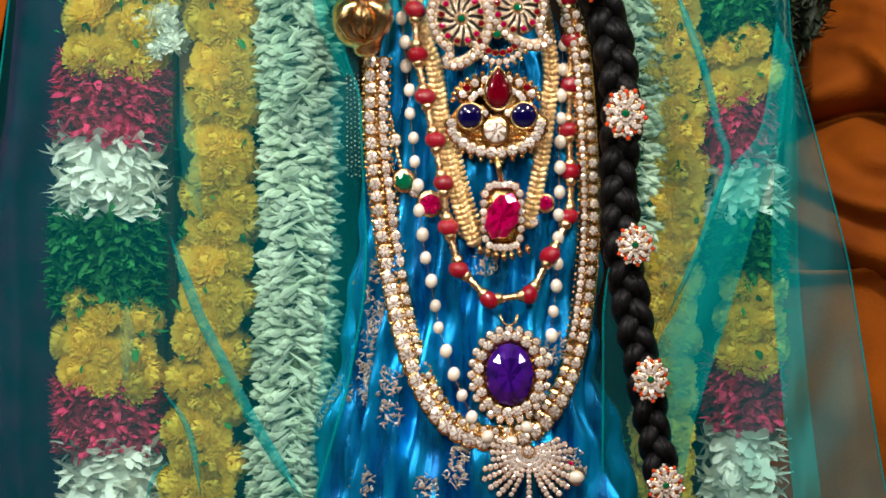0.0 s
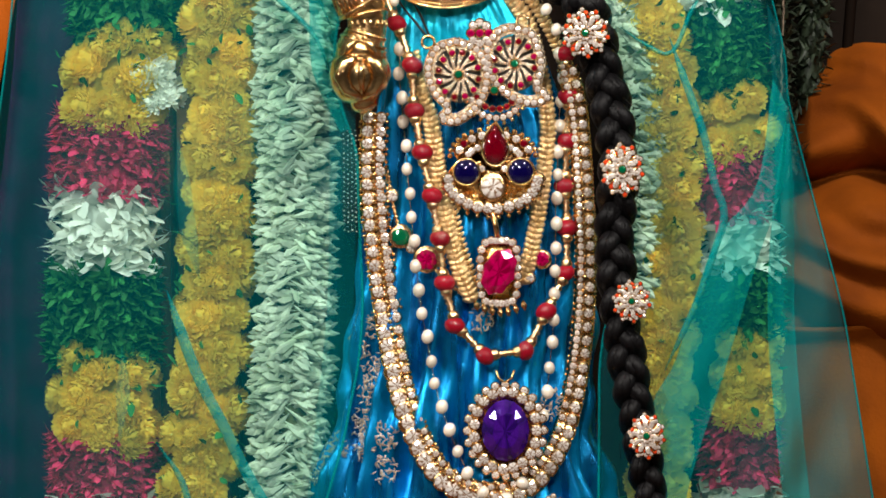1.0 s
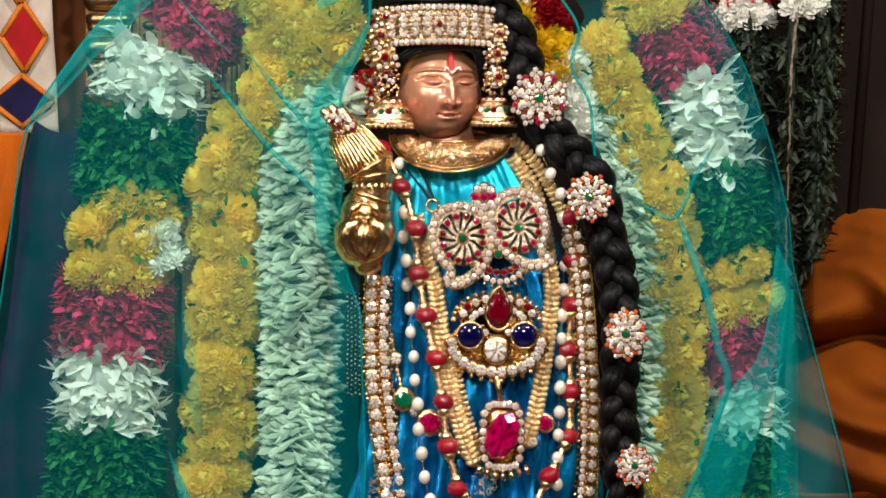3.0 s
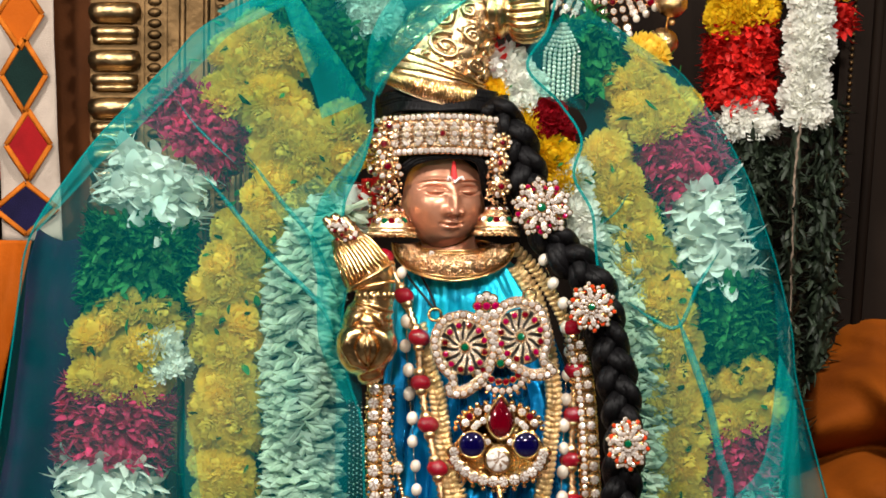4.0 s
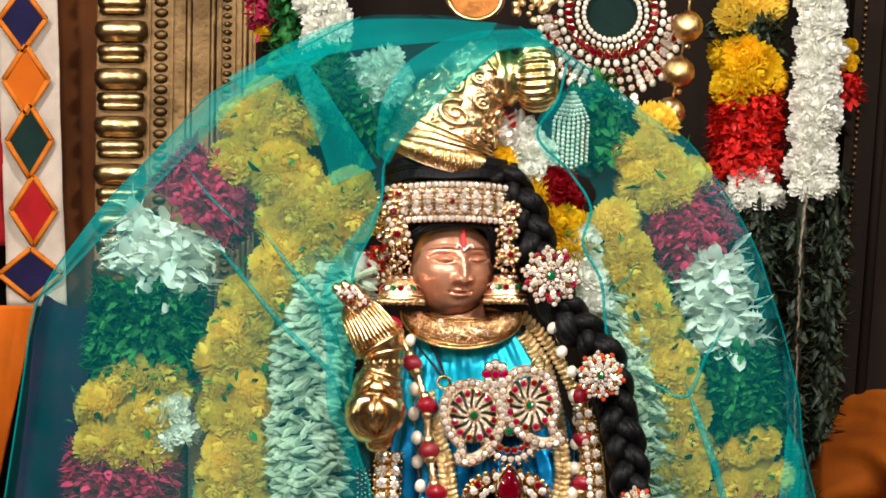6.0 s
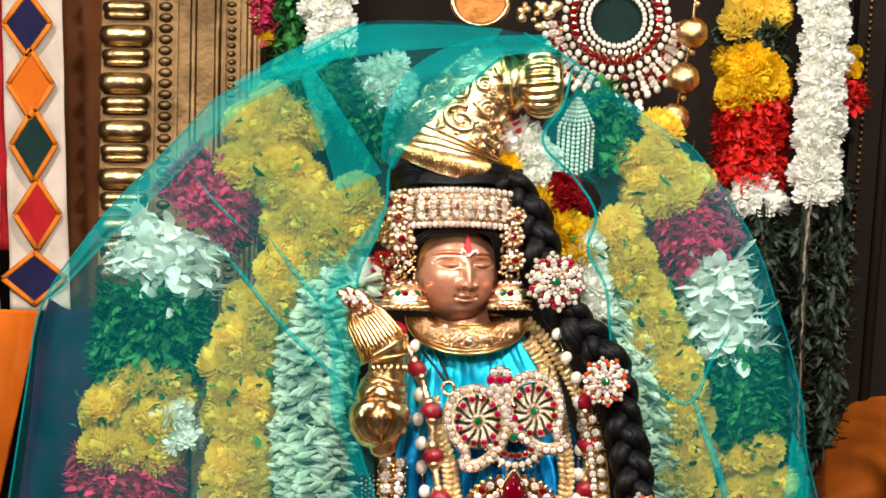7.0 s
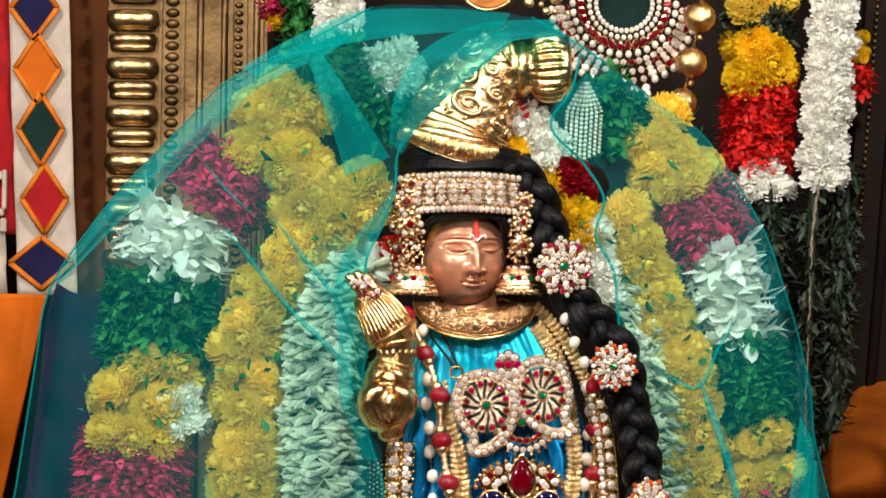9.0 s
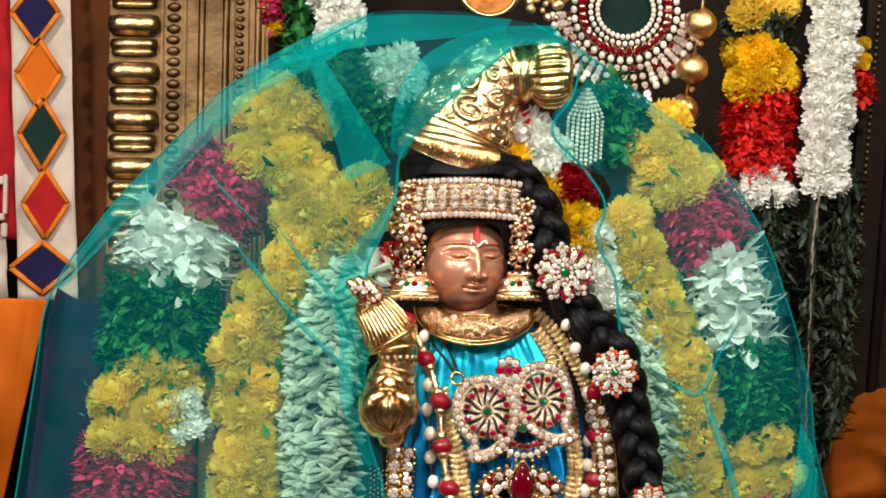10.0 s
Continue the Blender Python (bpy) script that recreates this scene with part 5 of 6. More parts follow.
def tear_pendant():
    c = (878, 672)
    d = skin(*c, 0.022)
    t = thing("crescent_pendant", "gold crescent pendant with red drop, blue and clear stones", "pendant", where=at(c, d))
    s = Soup()
    oval_plate(s, (878, 690), d + 0.003, 82, 50)
    oval_plate(s, (878, 640), d + 0.003, 70, 36)
    rng = random.Random(37)
    for _ in range(130):
        a, r = rng.uniform(0, 6.28), math.sqrt(rng.random())
        for cu, cv, rx, rz in ((878, 690, 80, 48), (878, 640, 68, 34)):
            s.ball(at((cu + rx * r * math.cos(a), cv + rz * r * math.sin(a)), d + 0.002), rng.uniform(2.6, 4.6) * UNIT, 7, 5)
    n, rings = 24, 10
    vs, fs = [], []
    for j in range(rings + 1):
        q = j / rings
        for k in range(n):
            a = 2 * math.pi * k / n
            x, z = math.sin(a) * 21, -math.cos(a)
            z = -30 * math.cos(a) if math.cos(a) > 0 else -40 * math.cos(a)
            x *= (1 - 0.75 * max(0, -math.cos(a)) ** 1.6)
            r = math.cos(q * math.pi / 2)
            vs.append(at((882 + x * r, 634 - z * r), d - 0.003 - 0.006 * math.sin(q * math.pi / 2)))
    for j in range(rings):
        for k in range(n):
            m = (k + 1) % n
            fs.append((j * n + k, j * n + m, (j + 1) * n + m, (j + 1) * n + k))
    child("red_drop", mesh_of("red_drop", vs, fs, RUBY, True), t)
    s.tube([at((882 + 24 * math.sin(a) * (1 - 0.6 * max(0, -math.cos(a)) ** 1.6), 634 + (33 if math.cos(a) > 0 else 43) * math.cos(a)), d - 0.003) for a in np.linspace(0, 2 * math.pi, 40)], 0.0014, 6, cap=False)
    blue = cabochon("blue_stone", SAPPHIRE)
    for u, v in ((831, 677), (927, 677)):
        put("blue_stone", blue, t, (u, v), d - 0.003, 22)
        s.tube([at((u + 23 * math.cos(a), v + 23 * math.sin(a)), d - 0.003) for a in np.linspace(0, 2 * math.pi, 28)], 0.0016, 6, cap=False)
    gem(t, (877, 704), d - 0.004, 20, stone("large_clear_stone", 12, DIAMOND), soup=s)
    ring_of(t, s, (878, 688), d - 0.003, 80, 54, 14, 9.6, None, 0.05, math.pi - 0.05)
    for u in (858, 899):
        gem(t, (u, 672), d - 0.003, 6, CLEAR, soup=s)
    for k in range(9):
        a = math.pi + 0.2 + (math.pi - 0.4) * k / 8
        if abs(k - 4) > 0:
            gem(t, (880 + 62 * math.cos(a), 645 + 34 * math.sin(a)), d - 0.003, 7, RED_STONE if k in (1, 7) else CLEAR, soup=s)
            gem(t, (880 + 46 * math.cos(a), 650 + 20 * math.sin(a)), d - 0.003, 6, CLEAR, soup=s)
    for k in range(16):
        a = math.pi + math.pi * k / 15
        s.ball(at((878 + 76 * math.cos(a), 648 + 48 * math.sin(a)), d), 5 * UNIT, 8, 5)
        s.ball(at((878 - 90 * math.cos(a), 690 - 68 * math.sin(a)), d + 0.001), 4.4 * UNIT, 8, 5)
    s.tube([at((878, 745), d), at((879, 765), d)], 0.003, 8)
    child("setting", s.mesh("setting", GOLD, True), t)["kind"] = "stuff"


def peacock_pendant():
    d = skin(865, 500, 0.030)
    t = thing("paisley_pendant", "twin paisley pendant with pierced wheels, rubies and clear stones", "pendant", where=at((865, 500), d))
    s = Soup()
    s2, pale = Soup(), Soup()
    rims = ([(815, 447), (852, 463), (868, 505), (856, 552), (818, 586), (786, 582), (800, 564), (776, 536), (764, 496), (780, 458)],
            [(912, 422), (948, 436), (964, 484), (956, 528), (976, 545), (944, 556), (906, 540), (876, 506), (870, 458), (888, 430)])
    for rim, (cu, cv) in zip(rims, ((818, 505), (917, 486))):
        pts = along(rim + [rim[0]], 12.6)[:-1]
        for u, v, du, dv in pts:
            gem(t, (u, v), d - 0.002, 5.6, CLEAR, soup=s)
        loop = [at((u, v), d + 0.001) for u, v, _, _ in pts]
        pale.tube(loop + loop[:1], 8.6 * UNIT, 8, 0.4, cap=False)
        # added dark plate: paints the shade seen through the gaps between spokes
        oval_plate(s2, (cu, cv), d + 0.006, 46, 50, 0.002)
        inner = [at((cu + (u - cu) * 0.88, cv + (v - cv) * 0.88), d + 0.001) for u, v, _, _ in pts]
        pale.tube(inner + inner[:1], 5.0 * UNIT, 8, 0.4, cap=False)
        oval_plate(pale, (cu, cv), d - 0.0005, 13, 13, 0.003, 20)
        for k in range(12):
            a = 2 * math.pi * (k + 0.4) / 12
            bend = a - 0.16
            spoke = [at((cu + 8 * math.cos(bend - 0.2), cv + 8 * math.sin(bend - 0.2)), d), at((cu + 21 * math.cos(bend), cv + 23 * math.sin(bend)), d - 0.0006),
                     at((cu + 33 * math.cos(a), cv + 37 * math.sin(a)), d - 0.0004), at((cu + 43 * math.cos(a), cv + 48 * math.sin(a)), d)]
            pale.tube(spoke, [0.0012, 0.0018, 0.0036, 0.0042], 8, 0.45)
            gem(t, (cu + 36 * math.cos(a), cv + 40 * math.sin(a)), d - 0.004, 5.0, PINK_STONE if k % 3 else RED_STONE, soup=s)
        gem(t, (cu, cv), d - 0.004, 7, GREEN_STONE, soup=s)
    child("openwork", pale.mesh("openwork", PALE_GOLD, True), t)
    child("backing", s2.mesh("backing", GAP_SHADE), t)
    for k in range(8):
        a = 2 * math.pi * k / 8
        gem(t, (856 + 16 * math.cos(a), 432 + 18 * math.sin(a)), d - 0.001, 7, CLEAR if k % 4 else PINK_STONE, soup=s)
    gem(t, (856, 432), d - 0.003, 7, PINK_STONE, soup=s)
    ring_of(t, s, (884, 540), d, 34, 26, 8, 5.2, RED_STONE, 0.2, math.pi - 0.2)
    ring_of(t, s, (884, 544), d + 0.001, 44, 38, 11, 5.4, CLEAR, 0.15, math.pi - 0.15)
    gem(t, (881, 533), d - 0.002, 7, GREEN_STONE, soup=s)
    for k in range(11):
        a = 0.15 + (math.pi - 0.3) * k / 10
        s.ball(at((884 + 52 * math.cos(a), 546 + 46 * math.sin(a)), d), 3.6 * UNIT, 8, 5)
    for u, v in ((765, 447), (932, 412)):
        s.tube([at((u + 11 * math.cos(a), v + 11 * math.sin(a)), d) for a in np.linspace(0, 2 * math.pi, 20)], 0.0014, 6, cap=False)
    child("setting", s.mesh("setting", GOLD, True), t)["kind"] = "stuff"
    for pts in ([(765, 440), (745, 415), (720, 385), (712, 372)], [(932, 404), (925, 380), (912, 362)], [(768, 440), (752, 400), (735, 372)]):
        s = Soup().tube([at(p, skin(*p, 0.006)) for p in pts], 0.0011, 6)
        child("cord", s.mesh("cord", THREAD, True), t)


def brooch():
    c = lo(930, 850)
    d = skin(*c, 0.022)
    t = thing("stone_brooch", "broad brooch thickly set with small clear stones", "brooch", where=at(c, d))
    s = Soup()
    rng = random.Random(31)
    # a fan of curved sprays, each a row of stones on a gold rib
    top = (c[0] + 8, c[1] - 44)
    for k in range(19):
        a = radians(-14 + 208 * k / 18)
        reach = ramp(k, [0, 4, 9, 14, 18], [66, 84, 100, 84, 66]) + rng.uniform(-9, 9)
        n = int(reach / 9.5)
        rib = []
        for j in range(n):
            r = 8 + 9.5 * j
            b = a + 0.0022 * r * (1 if k > 9 else -1 if k < 9 else 0)
            p = (top[0] + r * math.cos(b), top[1] + r * math.sin(b))
            rib.append(at(p, d + 0.001 - 0.003 * math.sin(math.pi * j / n)))
            gem(t, p, d - 0.002 - 0.003 * math.sin(math.pi * j / n), rng.uniform(4.0, 5.6), CLEAR, soup=s)
        s.tube(rib, 3.4 * UNIT, 6)
    gem(t, top, d - 0.006, 9, CLEAR, soup=s)
    gem(t, (c[0] + 92, c[1] + 4), d, 12, PEARL_BALL, soup=s)
    gem(t, (c[0] + 82, c[1] - 20), d, 6, PINK_STONE, soup=s)
    child("setting", s.mesh("setting", GOLD, True), t)["kind"] = "stuff"


violet_pendant()
pink_pendant()
tear_pendant()
peacock_pendant()
brooch()


def rosette(p, d, R, squeeze, tip_mesh, label):
    t = thing("hair_rosette", label, "hair ornament", "rosettes on the braid", where=at(p, d))
    s = Soup()
    c = p
    oval_plate(s, c, d + 0.003, R * 0.62 * squeeze, R * 0.62)
    gem(t, c, d - 0.006, R * 0.15, GREEN_STONE, soup=s)
    ring_of(t, s, c, d - 0.005, R * 0.26 * squeeze, R * 0.26, 10, R * 0.07)
    ring_of(t, s, c, d - 0.003, R * 0.42 * squeeze, R * 0.42, 12, R * 0.10)
    n = 10
    for k in range(n):
        a = 2 * math.pi * (k + 0.3) / n
        x, z = math.cos(a) * squeeze, math.sin(a)
        gem(t, (c[0] + x * R * 0.62, c[1] + z * R * 0.62), d - 0.003, R * 0.11, CLEAR, soup=s, rz=R * 0.19, rot=math.pi / 2 - math.atan2(-z, x))
        gem(t, (c[0] + math.cos(a + 0.31) * squeeze * R * 0.68, c[1] + math.sin(a + 0.31) * R * 0.68), d - 0.001, R * 0.06, tip_mesh, soup=s)
        for e in (-0.16, 0.16):
            gem(t, (c[0] + math.cos(a + e) * squeeze * R * 0.83, c[1] + math.sin(a + e) * R * 0.83), d - 0.001, R * 0.095, CLEAR if e < 0 or k % 2 == (R > 50) else tip_mesh, soup=s)
        gem(t, (c[0] + x * R * 0.97, c[1] + z * R * 0.97), d, R * 0.085, CLEAR if k % 2 or R > 50 else tip_mesh, soup=s)
    child("setting", s.mesh("setting", GOLD, True), t)["kind"] = "stuff"


ORANGE_STONE = stone("orange_stone", 8, mat("orange_red_stone", (0.62, 0.05, 0.01), 0.1, 0.1, 0.3, 60, 0, coat=1.0, spread=0.2))
rosette((953, 257), -0.058, 52, 1.0, PINK_STONE, "large round flower ornament of clear, pink and green stones")
rosette((1042, 433), -0.082, 43, 0.98, ORANGE_STONE, "round flower ornament of clear, orange and green stones")
rosette((1107, 675), -0.112, 46, 0.80, ORANGE_STONE, "round flower ornament of clear, orange and green stones")
rosette((1123, 909), -0.112, 37, 0.90, ORANGE_STONE, "round flower ornament of clear, red and green stones")
rosette((1149, 1150), -0.112, 40, 0.80, ORANGE_STONE, "round flower ornament of clear, red and green stones")
rosette(lo(1183, 868), -0.112, 38, 0.85, ORANGE_STONE, "round flower ornament of clear, red and green stones")


# ---- crown, head band, earrings, collar, hand ----
AXIS = spline([(752, 58, 98), (757, 40, 99), (766, 5, 90), (792, -45, 77), (820, -88, 64), (846, -112, 53), (862, -118, 46)], count=40)


def crown_point(q, a, lift=0.0):
    """A place on the crown: q from rim to tip, a round it (0 to the front)."""
    x = q * (len(AXIS) - 1)
    i = min(int(x), len(AXIS) - 2)
    c = AXIS[i] * (1 - (x - i)) + AXIS[i + 1] * (x - i)
    du, dv = AXIS[i + 1][:2] - AXIS[i][:2]
    k = math.hypot(du, dv)
    r = c[2] + lift
    nu, nv = -dv / k, du / k
    return at((c[0] + nu * r * math.sin(a), c[1] + nv * r * math.sin(a)), 0.004 - r * UNIT * 0.86 * math.cos(a))


def crown():
    t = thing("gold_headdress", "tall embossed gold crown leaning back, with a ribbed knob", "headdress", where=at((752, 58), 0))
    n, rows = 64, 40
    vs, fs = [], []
    for j in range(rows + 1):
        for k in range(n):
            a = 2 * math.pi * k / n
            p = crown_point(j / rows, a, 1.2 * math.sin(j * 1.1 + 2 * math.sin(a * 7)))
            if j == 0:
                p.z -= 0.006 * abs(math.cos(a * 1.5)) * (1 if math.cos(a) > 0 else 0)
            vs.append(p)
    for j in range(rows):
        for k in range(n):
            m = (k + 1) % n
            fs.append((j * n + k, j * n + m, (j + 1) * n + m, (j + 1) * n + k))
    child("cone", mesh_of("cone", vs, fs, GOLD_CAST, True), t)
    s = Soup()
    for k in range(56):
        a = -1.5 + 3.0 * k / 55
        s.tube([crown_point(q, a, 1.5) - Vector((0, 0, 0.004 * abs(math.cos(a * 1.5)) * (1 - q / 0.13))) for q in (0.0, 0.05, 0.10, 0.14)], [0.0007, 0.0017, 0.0019, 0.0008], 6)
    child("fluted_rim", s.mesh("fluted_rim", GOLD, True), t)
    s = Soup()
    for q, r in ((0.155, 0.0016), (0.20, 0.0011), (0.245, 0.0016), (0.93, 0.0024), (0.99, 0.003)):
        s.tube([crown_point(q + 0.03 * abs(math.cos(a * 1.5)) * (q < 0.3), a, 2) for a in np.linspace(-2.0, 2.0, 44)], r, 8)
    child("moulding", s.mesh("moulding", GOLD, True), t)
    s = Soup()

    def scroll(q0, a0, size, hand, turns=1.7):
        pts = []
        for i in range(34):
            w = i / 33
            r = size * (1 - 0.86 * w)
            b = hand * (w * turns * 2 * math.pi) + math.pi / 2
            pts.append(crown_point(q0 + r * math.sin(b) * 0.55, a0 + r * math.cos(b) * 2.1, 4.0))
        one = Soup().tube(pts, [0.0034 * (1 - 0.5 * i / 33) for i in range(34)], 8)
        one.ball(pts[-1], 0.0028, 8, 6)
        child("scroll", one.mesh("scroll", GOLD_CAST, True), t)
    for q0, a0, size, hand in ((0.43, 0.0, 0.20, 1), (0.40, 0.78, 0.13, -1), (0.40, -0.80, 0.13, 1), (0.62, 0.42, 0.12, 1), (0.62, -0.42, 0.12, -1), (0.60, 1.15, 0.11, 1), (0.60, -1.15, 0.11, -1),
                               (0.78, 0.0, 0.10, 1), (0.80, 0.75, 0.10, -1), (0.80, -0.75, 0.10, 1), (0.36, 1.35, 0.11, 1), (0.36, -1.4, 0.11, -1), (0.52, -1.75, 0.10, 1)):
        scroll(q0, a0, size, hand)
    rng = random.Random(23)
    dots = Soup()
    for _ in range(150):
        q, a = rng.uniform(0.30, 0.90), rng.uniform(-1.9, 1.9)
        b, k = rng.uniform(0, 6.28), rng.uniform(0.018, 0.034)
        dots.tube([crown_point(q + k * x * math.cos(b), a + 2.4 * k * x * math.sin(b) + 0.05 * (1 - x * x), 2.0) for x in (-1, 0, 1)], [0.0006, 0.0019, 0.0006], 6)
    child("embossing", dots.mesh("embossing", GOLD_CAST, True), t)["kind"] = "stuff"
    for k in range(11):
        a = -1.6 + 3.2 * k / 10
        s.tube([crown_point(0.28, a, 1), crown_point(0.315, a + 0.06, 2.5), crown_point(0.35, a, 1)], [0.0008, 0.003, 0.0008], 8)
        s.tube([crown_point(0.87, a, 1), crown_point(0.90, a + 0.05, 2.5), crown_point(0.92, a, 1)], [0.0008, 0.003, 0.0008], 8)
    child("leaf_border", s.mesh("leaf_border", GOLD_CAST, True), t)["kind"] = "stuff"
    # knob, lying on its side
    prof = [(-4, 40), (2, 48), (10, 52), (14, 48), (18, 54), (26, 57), (34, 50), (40, 46), (46, 54), (54, 60), (66, 63), (80, 63), (92, 60), (100, 54), (104, 57), (108, 52), (112, 40), (113, 10)]
    c0, way = np.array((852.0, -96.0)), np.array((0.998, -0.03))
    side = np.array((0.03, 0.998))
    n = 200
    vs, fs = [], []
    for x, r in prof:
        for k in range(n):
            a = 2 * math.pi * k / n
            ribbed = 46 <= x <= 96
            rr = r + (2.8 * math.sin(a * 25 + 0.035 * (x - 46)) if ribbed else 0)
            p = c0 + way * x + side * rr * math.sin(a)
            vs.append(at(p, 0.004 - rr * UNIT * math.cos(a)))
    for j in range(len(prof) - 1):
        for k in range(n):
            m = (k + 1) % n
            fs.append((j * n + k, (j + 1) * n + k, (j + 1) * n + m, j * n + m))
    fs.append(tuple((len(prof) - 1) * n + k for k in range(n)))
    child("knob", mesh_of("knob", vs, fs, GOLD, True), t)


crown()


def head_band():
    t = thing("jewelled_head_band", "gold head band with flower plaques between rows of clear stones", "head ornament", where=at((772, 130), -0.05))
    s = Soup()

    def spot(x, v):
        return (777 + 115 * x, v + 9 * x * x), -0.056 * math.sqrt(max(0.05, 1 - 0.86 * x * x)) - 0.002
    for v in (96, 156):
        n = 23 if v < 100 else 25
        for k in range(n):
            x = -1 + 2 * k / (n - 1)
            p, d = spot(x, v)
            gem(t, p, d - 0.003, 5.4, CLEAR, soup=s)
    for v, r in ((104, 0.0020), (148, 0.0020), (126, 0.0012)):
        s.tube([at(*spot(x, v)) for x in np.linspace(-1, 1, 30)], r, 8, 0.5)
    # curved back plate
    n = 40
    vs = []
    for i in range(n + 1):
        x = -1 + 2 * i / n
        for v in (92, 160):
            p, d = spot(x, v)
            vs += [at(p, d + 0.003), at(p, d + 0.006)]
    fs = []
    for i in range(n):
        k = 4 * i
        fs += [(k, k + 2, k + 6, k + 4), (k + 1, k + 5, k + 7, k + 3), (k, k + 4, k + 5, k + 1), (k + 2, k + 3, k + 7, k + 6)]
    child("back_plate", mesh_of("back_plate", vs, fs, GOLD_CAST, True), t)
    rng = random.Random(19)
    pale = Soup()
    for k in range(11):
        x = -0.92 + 1.84 * k / 10
        p, d = spot(x, 126)
        w = 9.5 * math.sqrt(1 - 0.55 * x * x)
        # upright flower plaque: four petals, a drop above and below
        for j in range(8):
            a = 2 * math.pi * j / 8
            pale.ball(at((p[0] + w * 0.72 * math.cos(a), p[1] + 10 * math.sin(a)), d - 0.004), rng.uniform(3.0, 4.0) * UNIT, 8, 6)
        for e in (-1, 1):
            gem(t, (p[0], p[1] + 16 * e), d - 0.005, 4.2, CLEAR, soup=s, rz=5.6)
            for h in (-1, 1):
                gem(t, (p[0] + h * w * 0.62, p[1] + 11 * e), d - 0.004, 2.8, CLEAR, soup=s)
                pale.ball(at((p[0] + h * w * 0.8, p[1] + 18 * e), d - 0.002), 2.8 * UNIT, 8, 6)
        gem(t, p, d - 0.007, 5.0, RED_STONE if k in (0, 5, 10) else CLEAR, soup=s)
        if k < 10:
            xx = x + 0.092
            for v in range(108, 148, 6):
                q, dd = spot(xx, v)
                s.ball(at(q, dd - 0.002), 2.2 * UNIT, 7, 5)
    child("plaque_work", pale.mesh("plaque_work", PALE_GOLD, True), t)["kind"] = "stuff"
    child("setting", s.mesh("setting", GOLD_CAST, True), t)


head_band()


def earring(u, v, w, drops, label):
    t = thing("bell_earring", label, "earring", "pair of earrings", where=at((u, v + 24), -0.045))
    d = -0.046
    s = Soup()
    prof = [(-34, 3), (-31, 9), (-25, 17), (-15, 27), (-3, 35), (8, 40), (15, 42), (17, 42), (18, 37)]
    k = w / 86.0
    n = 36
    vs, fs = [], []
    for dv, r in prof:
        for i in range(n):
            a = 2 * math.pi * i / n
            vs.append(at((u + r * k * math.sin(a), v + dv), d - r * k * UNIT * 0.8 * math.cos(a) + 0.012))
    for j in range(len(prof) - 1):
        for i in range(n):
            m = (i + 1) % n
            fs.append((j * n + i, (j + 1) * n + i, (j + 1) * n + m, j * n + m))
    child("bell", mesh_of("bell", vs, fs, GOLD_CAST, True), t)
    for i in range(30):
        a = -1.5 + 3.0 * i / 29
        wob = 1.5 * math.sin(i * 2.3)
        s.ball(at((u + 42 * k * math.sin(a), v + 21 + wob), d - 42 * k * UNIT * 0.8 * math.cos(a) + 0.012), 3.0 * UNIT, 8, 5, (1, 1, 1.5))
        for dv, r in ((9, 41), (-10, 31), (-20, 23)):
            s.ball(at((u + r * k * math.sin(a), v + dv), d - r * k * UNIT * 0.8 * math.cos(a) + 0.012), 2.0 * UNIT, 7, 5)
    for i in range(7):
        a = -1.2 + 2.4 * i / 6
        gem(t, (u + 31 * k * math.sin(a), v - 3), d - 33 * k * UNIT * 0.8 * math.cos(a) + 0.011, 6, (RED_STONE, CLEAR, GREEN_STONE)[i % 3], soup=s)
        gem(t, (u + 19 * k * math.sin(a), v - 21), d - 20 * k * UNIT * 0.8 * math.cos(a) + 0.011, 4, (CLEAR, RED_STONE)[i % 2], soup=s)
    for (du, dv, r) in drops:
        c = (u + du, v + dv)
        for i in range(9):
            a = 2 * math.pi * i / 9
            q = (c[0] + r * math.cos(a), c[1] + r * math.sin(a))
            if i % 3 == 0:
                gem(t, q, d - 0.003, r * 0.26, CLEAR, soup=s)
            else:
                s.ball(at(q, d - 0.002), r * 0.34 * UNIT, 8, 6, (1, 0.7, 1))
        gem(t, c, d - 0.005, r * 0.36, RED_STONE, soup=s)
        s.ball(at(c, d + 0.002), r * 1.1 * UNIT, 12, 6, (1, 0.3, 1))
    rng = random.Random(int(u))
    for i in range(120):
        q = rng.random()
        uu, vv = u + rng.uniform(-22, 20) * k * (0.55 + 0.45 * q), v - 130 + 98 * q
        s.ball(at((uu, vv), d + 0.003 + rng.uniform(-1, 1) * 0.003), rng.uniform(1.8, 4.0) * UNIT, 6, 5)
    for i in range(14):
        gem(t, (u + rng.uniform(-20, 18) * k, v - rng.uniform(36, 128)), d - 0.001, rng.uniform(2.4, 4.2), CLEAR if i % 5 else RED_STONE, soup=s)
    child("setting", s.mesh("setting", GOLD_CAST, True), t)


earring(687, 285, 86, [(-7, -100, 19), (-14, -140, 17), (-5, -172, 15)], "gold bell earring with red, green and clear stones")
earring(873, 282, 80, [(8, -62, 15), (6, -104, 15), (10, -140, 14)], "gold bell earring with red, green and clear stones")


